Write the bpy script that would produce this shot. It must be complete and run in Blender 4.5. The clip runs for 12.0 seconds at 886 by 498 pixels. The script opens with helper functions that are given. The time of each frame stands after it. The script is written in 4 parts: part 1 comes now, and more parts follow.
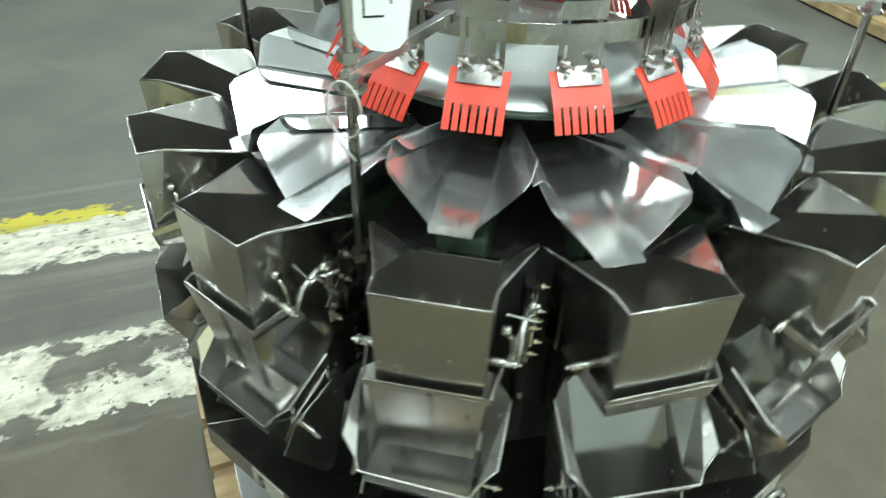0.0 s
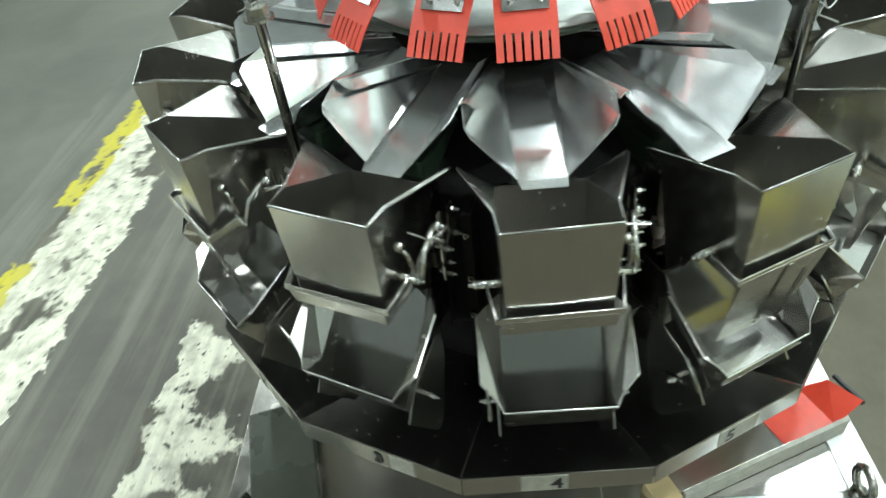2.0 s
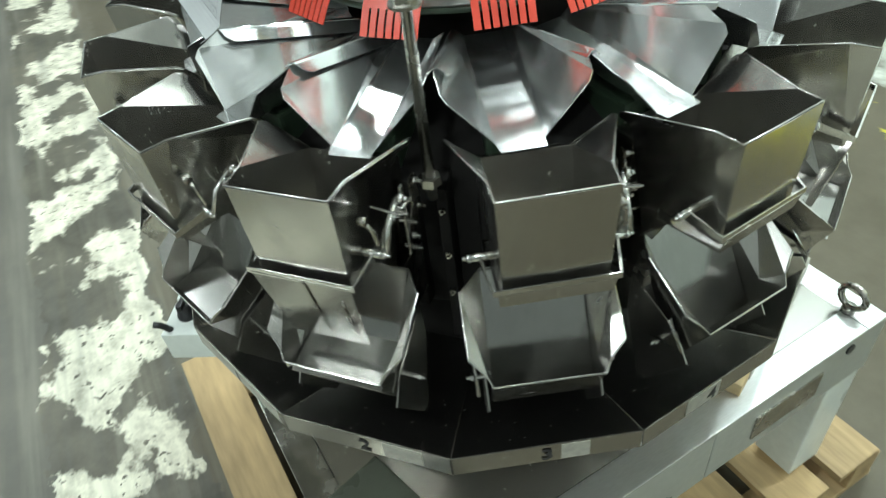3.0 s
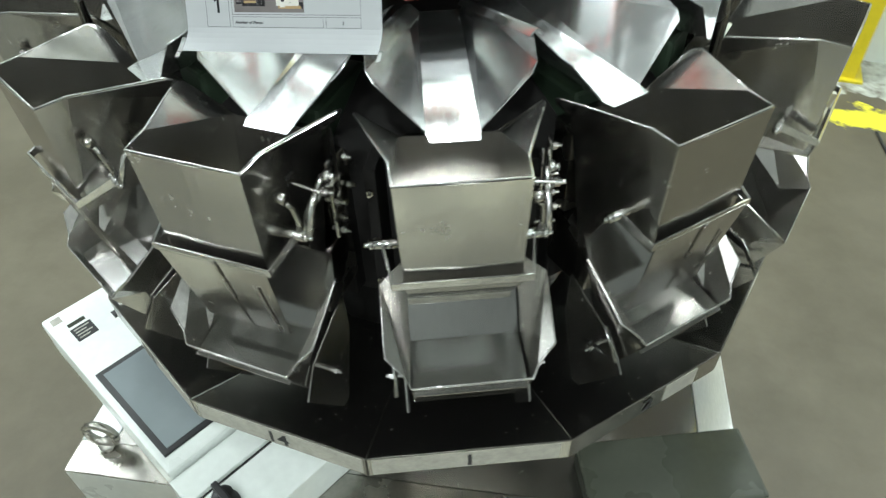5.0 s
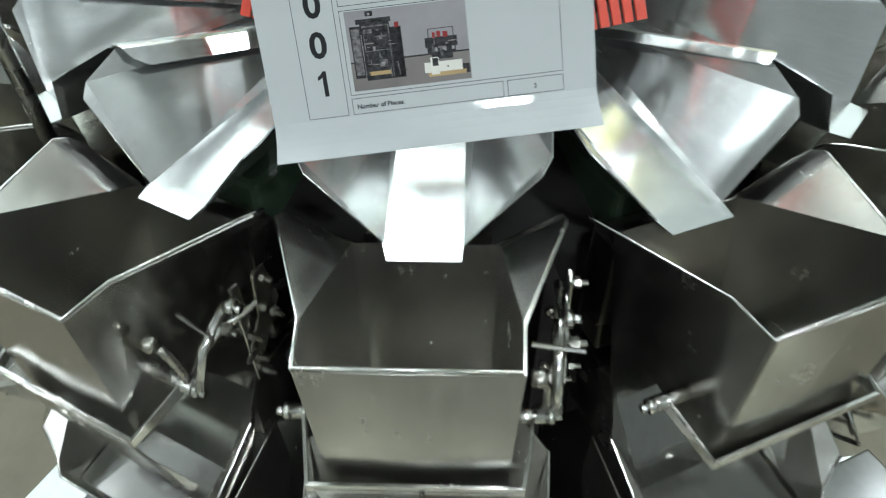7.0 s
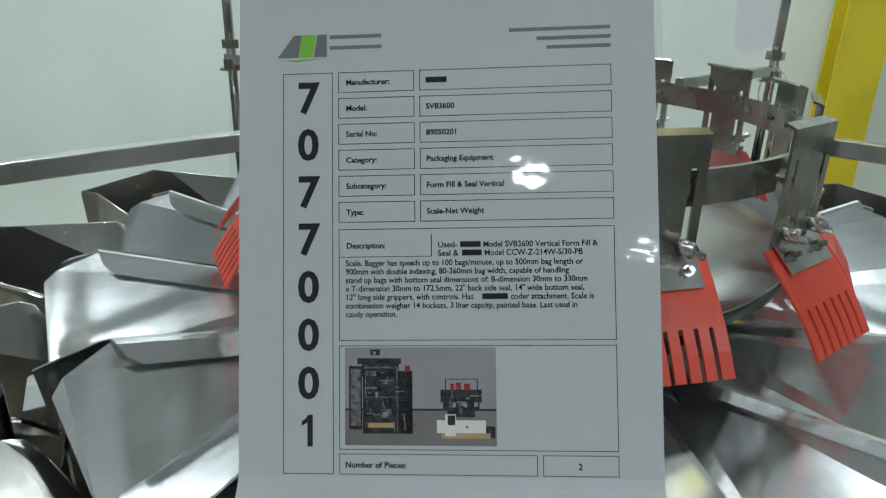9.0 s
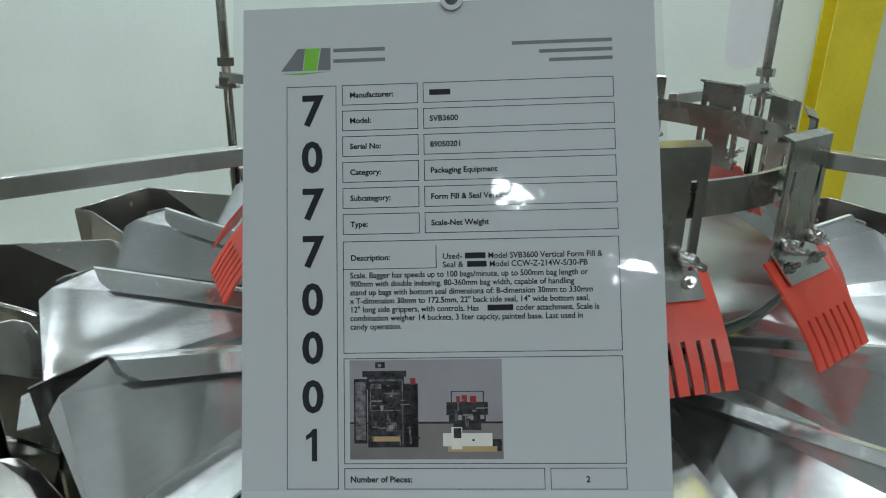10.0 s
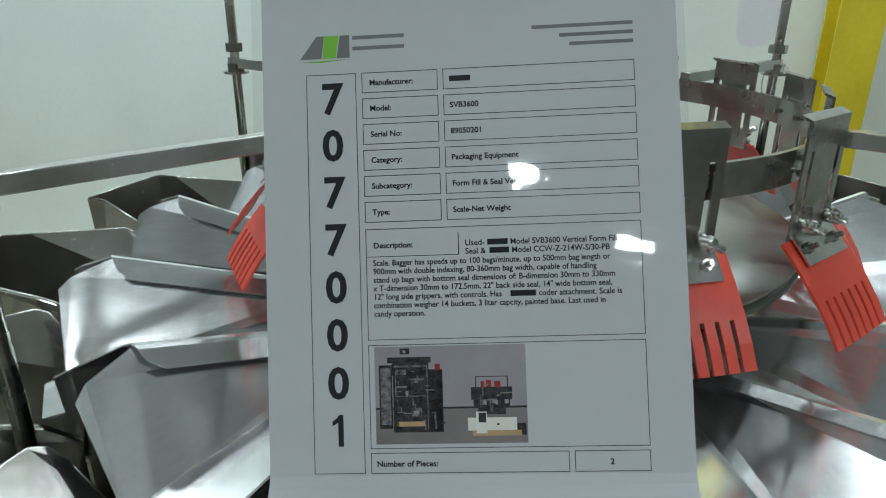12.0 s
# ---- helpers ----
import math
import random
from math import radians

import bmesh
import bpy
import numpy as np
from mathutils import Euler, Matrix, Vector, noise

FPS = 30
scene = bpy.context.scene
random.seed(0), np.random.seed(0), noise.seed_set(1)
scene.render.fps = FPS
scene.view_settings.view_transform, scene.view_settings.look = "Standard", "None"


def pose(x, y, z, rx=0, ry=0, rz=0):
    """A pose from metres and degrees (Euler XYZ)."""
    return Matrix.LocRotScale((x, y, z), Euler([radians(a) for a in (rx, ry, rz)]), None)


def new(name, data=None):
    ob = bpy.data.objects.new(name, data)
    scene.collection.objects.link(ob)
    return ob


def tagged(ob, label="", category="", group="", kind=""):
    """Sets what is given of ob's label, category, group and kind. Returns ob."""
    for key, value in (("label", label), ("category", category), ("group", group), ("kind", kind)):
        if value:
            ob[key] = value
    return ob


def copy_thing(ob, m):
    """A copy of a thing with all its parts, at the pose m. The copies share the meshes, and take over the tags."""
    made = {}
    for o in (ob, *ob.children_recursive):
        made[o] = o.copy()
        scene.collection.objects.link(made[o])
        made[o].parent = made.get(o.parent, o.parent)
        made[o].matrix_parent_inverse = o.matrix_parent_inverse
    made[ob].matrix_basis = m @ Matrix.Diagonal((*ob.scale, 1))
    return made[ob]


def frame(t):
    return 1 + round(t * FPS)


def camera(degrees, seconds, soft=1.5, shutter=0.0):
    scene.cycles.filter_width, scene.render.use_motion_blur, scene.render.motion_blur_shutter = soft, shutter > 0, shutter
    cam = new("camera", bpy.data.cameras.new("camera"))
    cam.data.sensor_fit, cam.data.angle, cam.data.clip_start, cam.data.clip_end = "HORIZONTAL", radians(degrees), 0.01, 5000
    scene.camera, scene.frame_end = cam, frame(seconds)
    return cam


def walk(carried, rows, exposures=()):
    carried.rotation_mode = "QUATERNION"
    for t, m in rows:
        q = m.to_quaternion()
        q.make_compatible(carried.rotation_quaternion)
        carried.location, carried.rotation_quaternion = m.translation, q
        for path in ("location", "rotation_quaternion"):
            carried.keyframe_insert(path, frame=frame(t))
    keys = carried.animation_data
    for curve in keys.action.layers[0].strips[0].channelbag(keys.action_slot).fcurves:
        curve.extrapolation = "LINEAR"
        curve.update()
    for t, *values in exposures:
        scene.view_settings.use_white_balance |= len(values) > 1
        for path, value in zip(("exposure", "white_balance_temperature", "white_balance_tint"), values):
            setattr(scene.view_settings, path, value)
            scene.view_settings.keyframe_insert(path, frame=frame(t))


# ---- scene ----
cam = camera(65.77, 12.0, soft=1.15, shutter=0.4)
WALK = [
    (0.0, pose(0.3429, 1.0224, 1.7632, 54.04, -1.43, 168.46)),
    (0.5, pose(0.5947, 0.9208, 1.7721, 51.25, 1.21, 152.05)),
    (1.0, pose(0.7693, 0.6967, 1.7785, 51.45, 4.42, 136.86)),
    (1.5, pose(0.9679, 0.4471, 1.7722, 50.89, 5.35, 120.24)),
    (2.0, pose(1.0860, 0.1675, 1.7641, 49.11, 5.66, 102.19)),
    (2.5, pose(1.0834, -0.1118, 1.7636, 48.46, 6.80, 86.27)),
    (2.7, pose(1.0747, -0.2076, 1.7504, 47.89, 6.68, 79.92)),
    (3.5, pose(0.9261, -0.5742, 1.7451, 48.31, 4.87, 57.23)),
    (4.3, pose(0.6578, -0.8624, 1.7397, 48.73, 3.07, 34.54)),
    (4.5, pose(0.5778, -0.9175, 1.7334, 47.80, 0.81, 30.19)),
    (5.0, pose(0.4045, -0.9632, 1.7017, 46.24, 1.51, 20.70)),
    (5.5, pose(0.2393, -1.0100, 1.6904, 45.22, 0.66, 12.05)),
    (6.0, pose(0.1178, -1.0191, 1.6770, 46.38, 1.54, 9.16)),
    (6.5, pose(0.0885, -0.9020, 1.6647, 47.76, -0.29, 8.25)),
    (7.0, pose(0.0355, -0.7943, 1.6298, 46.08, 0.90, 3.15)),
    (7.5, pose(0.0107, -0.7032, 1.6150, 45.84, 0.67, 2.31)),
    (7.7, pose(0.0249, -0.6762, 1.6228, 48.60, -0.50, 5.58)),
    (9.3, pose(0.0587, -0.6726, 1.6164, 69.05, -1.16, 12.62)),
    (9.5, pose(0.0559, -0.6707, 1.6155, 68.98, -0.71, 11.90)),
    (10.0, pose(0.0516, -0.6762, 1.6141, 69.68, -1.23, 11.58)),
    (10.5, pose(0.0473, -0.6763, 1.6136, 69.38, -0.68, 11.75)),
    (11.0, pose(0.0459, -0.6791, 1.6143, 68.87, -0.34, 11.74)),
    (11.5, pose(0.0429, -0.6782, 1.6158, 68.59, -0.16, 11.80)),
    (12.0, pose(0.0431, -0.6784, 1.6171, 68.11, -0.32, 11.71)),
]
walk(cam, WALK, [(0.0, 0.53, 6220, 0), (2.7, 0.56, 6280, 0), (4.3, 0.76, 6350, 5), (6.5, 0.72, 6250, 5), (7.5, 0.44, 6150, 4), (9.3, -0.16, 6100, 5), (12.0, -0.16, 6100, 5)])

# ---- world and light ----
world = bpy.data.worlds.new("world")
scene.world = world
world.use_nodes = True
world.node_tree.nodes["Background"].inputs[0].default_value = (0.75, 0.85, 0.8, 1)
world.node_tree.nodes["Background"].inputs[1].default_value = 0.02
LAMP_WATTS = 42.0
# power of the added upward fill that brightens the ceiling
FILL_UP_WATTS = 12.0
LAMP_Z = 4.6
LAMPS = [(-3.6, 0.18), (-2.3, 1.6), (0.42, 1.87), (-0.72, 1.97), (3.2, 1.6), (0.74, -2.74), (-3.3, -3.0), (3.9, -2.0), (-6.2, -1.2), (0.84, -5.03), (2.19, -6.07), (4.6, -5.0), (-2.2, -6.0), (-5.8, -5.2)]


# ---- materials ----
def material(name, colour, rough=0.5, metal=0.0, spread=0.06, scale=8.0, fine=90.0, bump=0.03, rough_spread=0.1, stretch=(1, 1, 1), coat=0.0):
    """A surface with variation at two scales, in object space."""
    m = bpy.data.materials.new(name)
    m.use_nodes = True
    nt = m.node_tree
    b = nt.nodes["Principled BSDF"]
    b.inputs["Metallic"].default_value = metal
    b.inputs["Coat Weight"].default_value = coat
    b.inputs["Specular IOR Level"].default_value = 0.1 if coat else 0.5
    b.inputs["Coat Roughness"].default_value = 0.04
    tc = nt.nodes.new("ShaderNodeTexCoord")
    mp = nt.nodes.new("ShaderNodeMapping")
    mp.inputs["Scale"].default_value = stretch
    nt.links.new(tc.outputs["Object"], mp.inputs[0])
    info = nt.nodes.new("ShaderNodeObjectInfo")
    shift = nt.nodes.new("ShaderNodeVectorMath")
    shift.operation = "MULTIPLY_ADD"
    nt.links.new(info.outputs["Random"], shift.inputs[0])
    shift.inputs[1].default_value = (7.3, 3.1, 5.7)
    nt.links.new(mp.outputs[0], shift.inputs[2])
    n1 = nt.nodes.new("ShaderNodeTexNoise")
    n1.inputs["Scale"].default_value = scale
    n1.inputs["Detail"].default_value = 4
    n2 = nt.nodes.new("ShaderNodeTexNoise")
    n2.inputs["Scale"].default_value = fine
    n2.inputs["Detail"].default_value = 3
    for n in (n1, n2):
        nt.links.new(shift.outputs[0], n.inputs["Vector"])
    add = nt.nodes.new("ShaderNodeMath")
    add.operation = "MULTIPLY_ADD"
    nt.links.new(n2.outputs["Fac"], add.inputs[0])
    add.inputs[1].default_value = 0.4
    nt.links.new(n1.outputs["Fac"], add.inputs[2])
    ramp = nt.nodes.new("ShaderNodeMapRange")
    ramp.inputs["From Min"].default_value = 0.45
    ramp.inputs["From Max"].default_value = 0.95
    ramp.inputs["To Min"].default_value = 1 - spread * 3
    ramp.inputs["To Max"].default_value = 1 + spread * 2
    nt.links.new(add.outputs[0], ramp.inputs[0])
    mul = nt.nodes.new("ShaderNodeVectorMath")
    mul.operation = "SCALE"
    mul.inputs[0].default_value = colour
    nt.links.new(ramp.outputs[0], mul.inputs["Scale"])
    nt.links.new(mul.outputs[0], b.inputs["Base Color"])
    rr = nt.nodes.new("ShaderNodeMapRange")
    rr.inputs["From Min"].default_value = 0.3
    rr.inputs["From Max"].default_value = 0.7
    rr.inputs["To Min"].default_value = max(0.02, rough - rough_spread)
    rr.inputs["To Max"].default_value = rough + rough_spread
    nt.links.new(n1.outputs["Fac"], rr.inputs[0])
    nt.links.new(rr.outputs[0], b.inputs["Roughness"])
    if bump:
        bp = nt.nodes.new("ShaderNodeBump")
        bp.inputs["Strength"].default_value = bump
        bp.inputs["Distance"].default_value = 0.002
        nt.links.new(add.outputs[0], bp.inputs["Height"])
        nt.links.new(bp.outputs[0], b.inputs["Normal"])
    if coat:
        geo = nt.nodes.new("ShaderNodeNewGeometry")
        crinkle = nt.nodes.new("ShaderNodeTexNoise")
        crinkle.inputs["Scale"].default_value = 45
        crinkle.inputs["Detail"].default_value = 2
        nt.links.new(geo.outputs["Position"], crinkle.inputs["Vector"])
        cb = nt.nodes.new("ShaderNodeBump")
        cb.inputs["Strength"].default_value = 0.11
        cb.inputs["Distance"].default_value = 0.003
        nt.links.new(crinkle.outputs["Fac"], cb.inputs["Height"])
        nt.links.new(cb.outputs[0], b.inputs["Coat Normal"])
    return m


def steel(name, colour, rough, smear, grain, wavy=0.14, hazy=0.4):
    """Polished sheet steel: grease smears in the gloss, fine drawn scratches, a faint waviness."""
    m = bpy.data.materials.new(name)
    m.use_nodes = True
    nt = m.node_tree
    L = nt.links.new
    b = nt.nodes["Principled BSDF"]
    b.inputs["Metallic"].default_value = 1.0
    tc = nt.nodes.new("ShaderNodeTexCoord")
    info = nt.nodes.new("ShaderNodeObjectInfo")
    shift = nt.nodes.new("ShaderNodeVectorMath")
    shift.operation = "MULTIPLY_ADD"
    L(info.outputs["Random"], shift.inputs[0])
    shift.inputs[1].default_value = (7.3, 3.1, 5.7)
    L(tc.outputs["Object"], shift.inputs[2])

    def noise(scale, detail, stretch=(1, 1, 1), rough_=0.55):
        mp = nt.nodes.new("ShaderNodeMapping")
        mp.inputs["Scale"].default_value = stretch
        L(shift.outputs[0], mp.inputs[0])
        n = nt.nodes.new("ShaderNodeTexNoise")
        n.inputs["Scale"].default_value = scale
        n.inputs["Detail"].default_value = detail
        n.inputs["Roughness"].default_value = rough_
        L(mp.outputs[0], n.inputs["Vector"])
        return n.outputs["Fac"]

    def span(v, a, c, lo, hi):
        n = nt.nodes.new("ShaderNodeMapRange")
        for i, x in enumerate((a, c, lo, hi)):
            n.inputs[i + 1].default_value = x
        L(v, n.inputs[0])
        return n.outputs[0]

    def plus(a, c):
        n = nt.nodes.new("ShaderNodeMath")
        L(a, n.inputs[0])
        L(c, n.inputs[1])
        return n.outputs[0]

    cloud = noise(16, 5, rough_=0.62)
    drawn = noise(20, 4, grain)
    spots = noise(130, 2)
    scuff = noise(38, 8, rough_=0.75)
    wave = noise(7, 1)
    wide = nt.nodes.new("ShaderNodeBsdfPrincipled")
    wide.inputs["Metallic"].default_value = 1.0
    wide.inputs["Roughness"].default_value = 0.45
    haze = nt.nodes.new("ShaderNodeMixShader")
    L(plus(span(cloud, 0.35, 0.7, hazy * 0.85, hazy * 1.1), span(scuff, 0.5, 0.72, 0.0, hazy * 0.35)), haze.inputs[0])
    L(b.outputs[0], haze.inputs[1])
    L(wide.outputs[0], haze.inputs[2])
    L(haze.outputs[0], nt.nodes["Material Output"].inputs[0])
    L(plus(plus(span(cloud, 0.42, 0.68, rough, rough + smear), span(drawn, 0.3, 0.8, 0.0, 0.06)), plus(span(spots, 0.62, 0.78, 0.0, 0.05), span(scuff, 0.52, 0.70, 0.0, smear))), b.inputs["Roughness"])
    tone = nt.nodes.new("ShaderNodeVectorMath")
    tone.operation = "SCALE"
    tone.inputs[0].default_value = colour
    L(plus(span(cloud, 0.35, 0.7, 0.52, 0.44), span(drawn, 0.3, 0.7, 0.44, 0.55)), tone.inputs["Scale"])
    L(tone.outputs[0], b.inputs["Base Color"])
    L(tone.outputs[0], wide.inputs["Base Color"])
    fine = nt.nodes.new("ShaderNodeBump")
    fine.inputs["Strength"].default_value = 0.012
    fine.inputs["Distance"].default_value = 0.0008
    L(drawn, fine.inputs["Height"])
    soft = nt.nodes.new("ShaderNodeBump")
    soft.inputs["Strength"].default_value = wavy
    soft.inputs["Distance"].default_value = 0.004
    L(wave, soft.inputs["Height"])
    L(fine.outputs[0], soft.inputs["Normal"])
    L(soft.outputs[0], b.inputs["Normal"])
    return m


STEEL = steel("stainless_polished", (0.66, 0.67, 0.665), 0.125, 0.05, (30, 2, 2), 0.02, 0.19)
STEEL_HOPPER = steel("stainless_hopper", (0.50, 0.485, 0.455), 0.15, 0.07, (14, 14, 1.0), 0.06, 0.085)
STEEL_RAIL = steel("stainless_rail", (0.66, 0.67, 0.665), 0.3, 0.08, (25, 3, 3), 0.06, 0.5)
STEEL_SLIDE = steel("stainless_slide", (0.33, 0.325, 0.31), 0.12, 0.05, (20, 2, 2), 0.05, 0.1)
STEEL_DARK = steel("stainless_tray", (0.46, 0.445, 0.42), 0.2, 0.015, (25, 25, 4), 0.08, 0.05)
STEEL_BRIGHT = material("stainless_bar", (0.62, 0.61, 0.585), 0.2, 1.0, 0.06, 25, 200, 0.04, 0.08)
STEEL_DULL = material("stainless_dull", (0.40, 0.385, 0.35), 0.24, 1.0, 0.10, 20, 150, 0.05, 0.08)
# near black: paints in the shade between the heads, behind the hoppers
GAP_BLACK = material("gap_shade_black", (0.018, 0.017, 0.016), 0.75, 0.0, 0.1, 12, 80, 0.05)
GREY_BASE = material("grey_machine_paint", (0.36, 0.37, 0.335), 0.32, 0.0, 0.06, 5, 60, 0.02)
# gloss cut too, so reflections don't lift the painted shade
GAP_BLACK.node_tree.nodes["Principled BSDF"].inputs["Specular IOR Level"].default_value = 0.12
DISC = material("brushed_disc", (0.33, 0.345, 0.325), 0.42, 1.0, 0.05, 6, 150, 0.04, 0.06)
RED = material("red_silicone", (0.60, 0.055, 0.028), 0.42, 0.0, 0.05, 20, 120, 0.02)
GREEN = material("dark_green_gasket", (0.03, 0.05, 0.03), 0.5)
WHITE_PAINT = material("white_machine_paint", (0.72, 0.76, 0.72), 0.35, 0.0, 0.04, 5, 60, 0.02)
GREY_PAINT = material("grey_box_paint", (0.055, 0.06, 0.045), 0.25, 0.0, 0.07, 7, 90, 0.04)
BLACK = material("black_plastic", (0.012, 0.012, 0.013), 0.35)
INK = material("black_ink", (0.02, 0.02, 0.022), 0.6)
SCREEN = material("touch_screen", (0.22, 0.25, 0.26), 0.12, 0.0, 0.03, 4, 40, 0.0, 0.02)
WOOD = material("pallet_wood", (0.46, 0.33, 0.17), 0.75, 0.0, 0.16, 6, 60, 0.3, 0.1, (0.15, 1, 1))
WOOD_PALE = material("plywood", (0.62, 0.48, 0.26), 0.75, 0.0, 0.10, 6, 60, 0.2, 0.1, (0.2, 1, 1))
TAG_CARD = material("tag_card", (0.80, 0.81, 0.80), 0.5, 0.0, 0.02, 6, 90, 0.0)
PAPER = material("paper", (0.44, 0.45, 0.455), 0.6, 0.0, 0.01, 6, 90, 0.0, coat=0.4)
SHEET_INK = material("printed_ink", (0.018, 0.018, 0.02), 0.6, coat=0.4, bump=0.0)
TAPE = material("cream_tape", (0.36, 0.35, 0.30), 0.6, 0.0, 0.08, 60, 200, 0.05)
WALL = material("wall_paint", (0.78, 0.84, 0.79), 0.6, 0.0, 0.02, 1.5, 40, 0.05)
# darkened grey for the unseen walls, standing in for a dim hall
UNSEEN_WALL = material("unseen_wall_grey", (0.30, 0.31, 0.30), 0.7, 0.0, 0.1, 0.8, 20, 0.05)
CEILING = material("ceiling_deck", (0.24, 0.25, 0.245), 0.7, 0.0, 0.08, 1, 20, 0.1)
YELLOW = material("yellow_safety_paint", (0.68, 0.55, 0.02), 0.45, 0.0, 0.05, 4, 50, 0.05)
CABLE = material("black_cable", (0.02, 0.02, 0.02), 0.5)
TIE = material("white_nylon", (0.58, 0.57, 0.52), 0.4)
LOGO_GREEN = material("logo_green", (0.18, 0.42, 0.05), 0.5, coat=0.4, bump=0.0)
LOGO_GREY = material("logo_grey", (0.16, 0.16, 0.16), 0.5, coat=0.4, bump=0.0)
PHOTO_WALL = material("print_grey", (0.25, 0.235, 0.25), 0.5, coat=0.4, bump=0.0)
PHOTO_DARK = material("print_dark", (0.035, 0.033, 0.036), 0.5, 0, 0.3, 300, 900, coat=0.4, bump=0.0)
PHOTO_FLOOR = material("print_floor", (0.185, 0.165, 0.16), 0.5, coat=0.4, bump=0.0)
PHOTO_RED = material("print_red", (0.24, 0.03, 0.03), 0.5, coat=0.4, bump=0.0)
PHOTO_MID = material("print_mid_grey", (0.14, 0.13, 0.135), 0.5, 0, 0.3, 300, 900, coat=0.4, bump=0.0)
PHOTO_WHITE = material("print_white", (0.62, 0.60, 0.55), 0.5, coat=0.4, bump=0.0)
PHOTO_WOOD = material("print_wood", (0.36, 0.25, 0.13), 0.5, coat=0.4, bump=0.0)


def clear_plastic():
    m = bpy.data.materials.new("clear_pouch")
    m.use_nodes = True
    nt = m.node_tree
    nt.nodes.remove(nt.nodes["Principled BSDF"])
    clear = nt.nodes.new("ShaderNodeBsdfTransparent")
    clear.inputs[0].default_value = (0.91, 0.92, 0.92, 1)
    gloss = nt.nodes.new("ShaderNodeBsdfGlossy")
    gloss.inputs["Roughness"].default_value = 0.03
    fres = nt.nodes.new("ShaderNodeFresnel")
    fres.inputs[0].default_value = 1.45
    noise_tex = nt.nodes.new("ShaderNodeTexNoise")
    noise_tex.inputs["Scale"].default_value = 11
    noise_tex.inputs["Detail"].default_value = 0.5
    bump = nt.nodes.new("ShaderNodeBump")
    bump.inputs["Strength"].default_value = 0.03
    bump.inputs["Distance"].default_value = 0.004
    nt.links.new(noise_tex.outputs["Fac"], bump.inputs["Height"])
    nt.links.new(bump.outputs[0], gloss.inputs["Normal"])
    mix = nt.nodes.new("ShaderNodeMixShader")
    nt.links.new(fres.outputs[0], mix.inputs[0])
    nt.links.new(clear.outputs[0], mix.inputs[1])
    nt.links.new(gloss.outputs[0], mix.inputs[2])
    nt.links.new(mix.outputs[0], nt.nodes["Material Output"].inputs[0])
    return m


POUCH = clear_plastic()


def lamp_material():
    m = bpy.data.materials.new("led_diffuser")
    m.use_nodes = True
    b = m.node_tree.nodes["Principled BSDF"]
    b.inputs["Emission Color"].default_value = (0.93, 0.985, 1.0, 1)
    b.inputs["Emission Strength"].default_value = 14.0
    return m


LED = lamp_material()

FLOOR_YAW = radians(9)


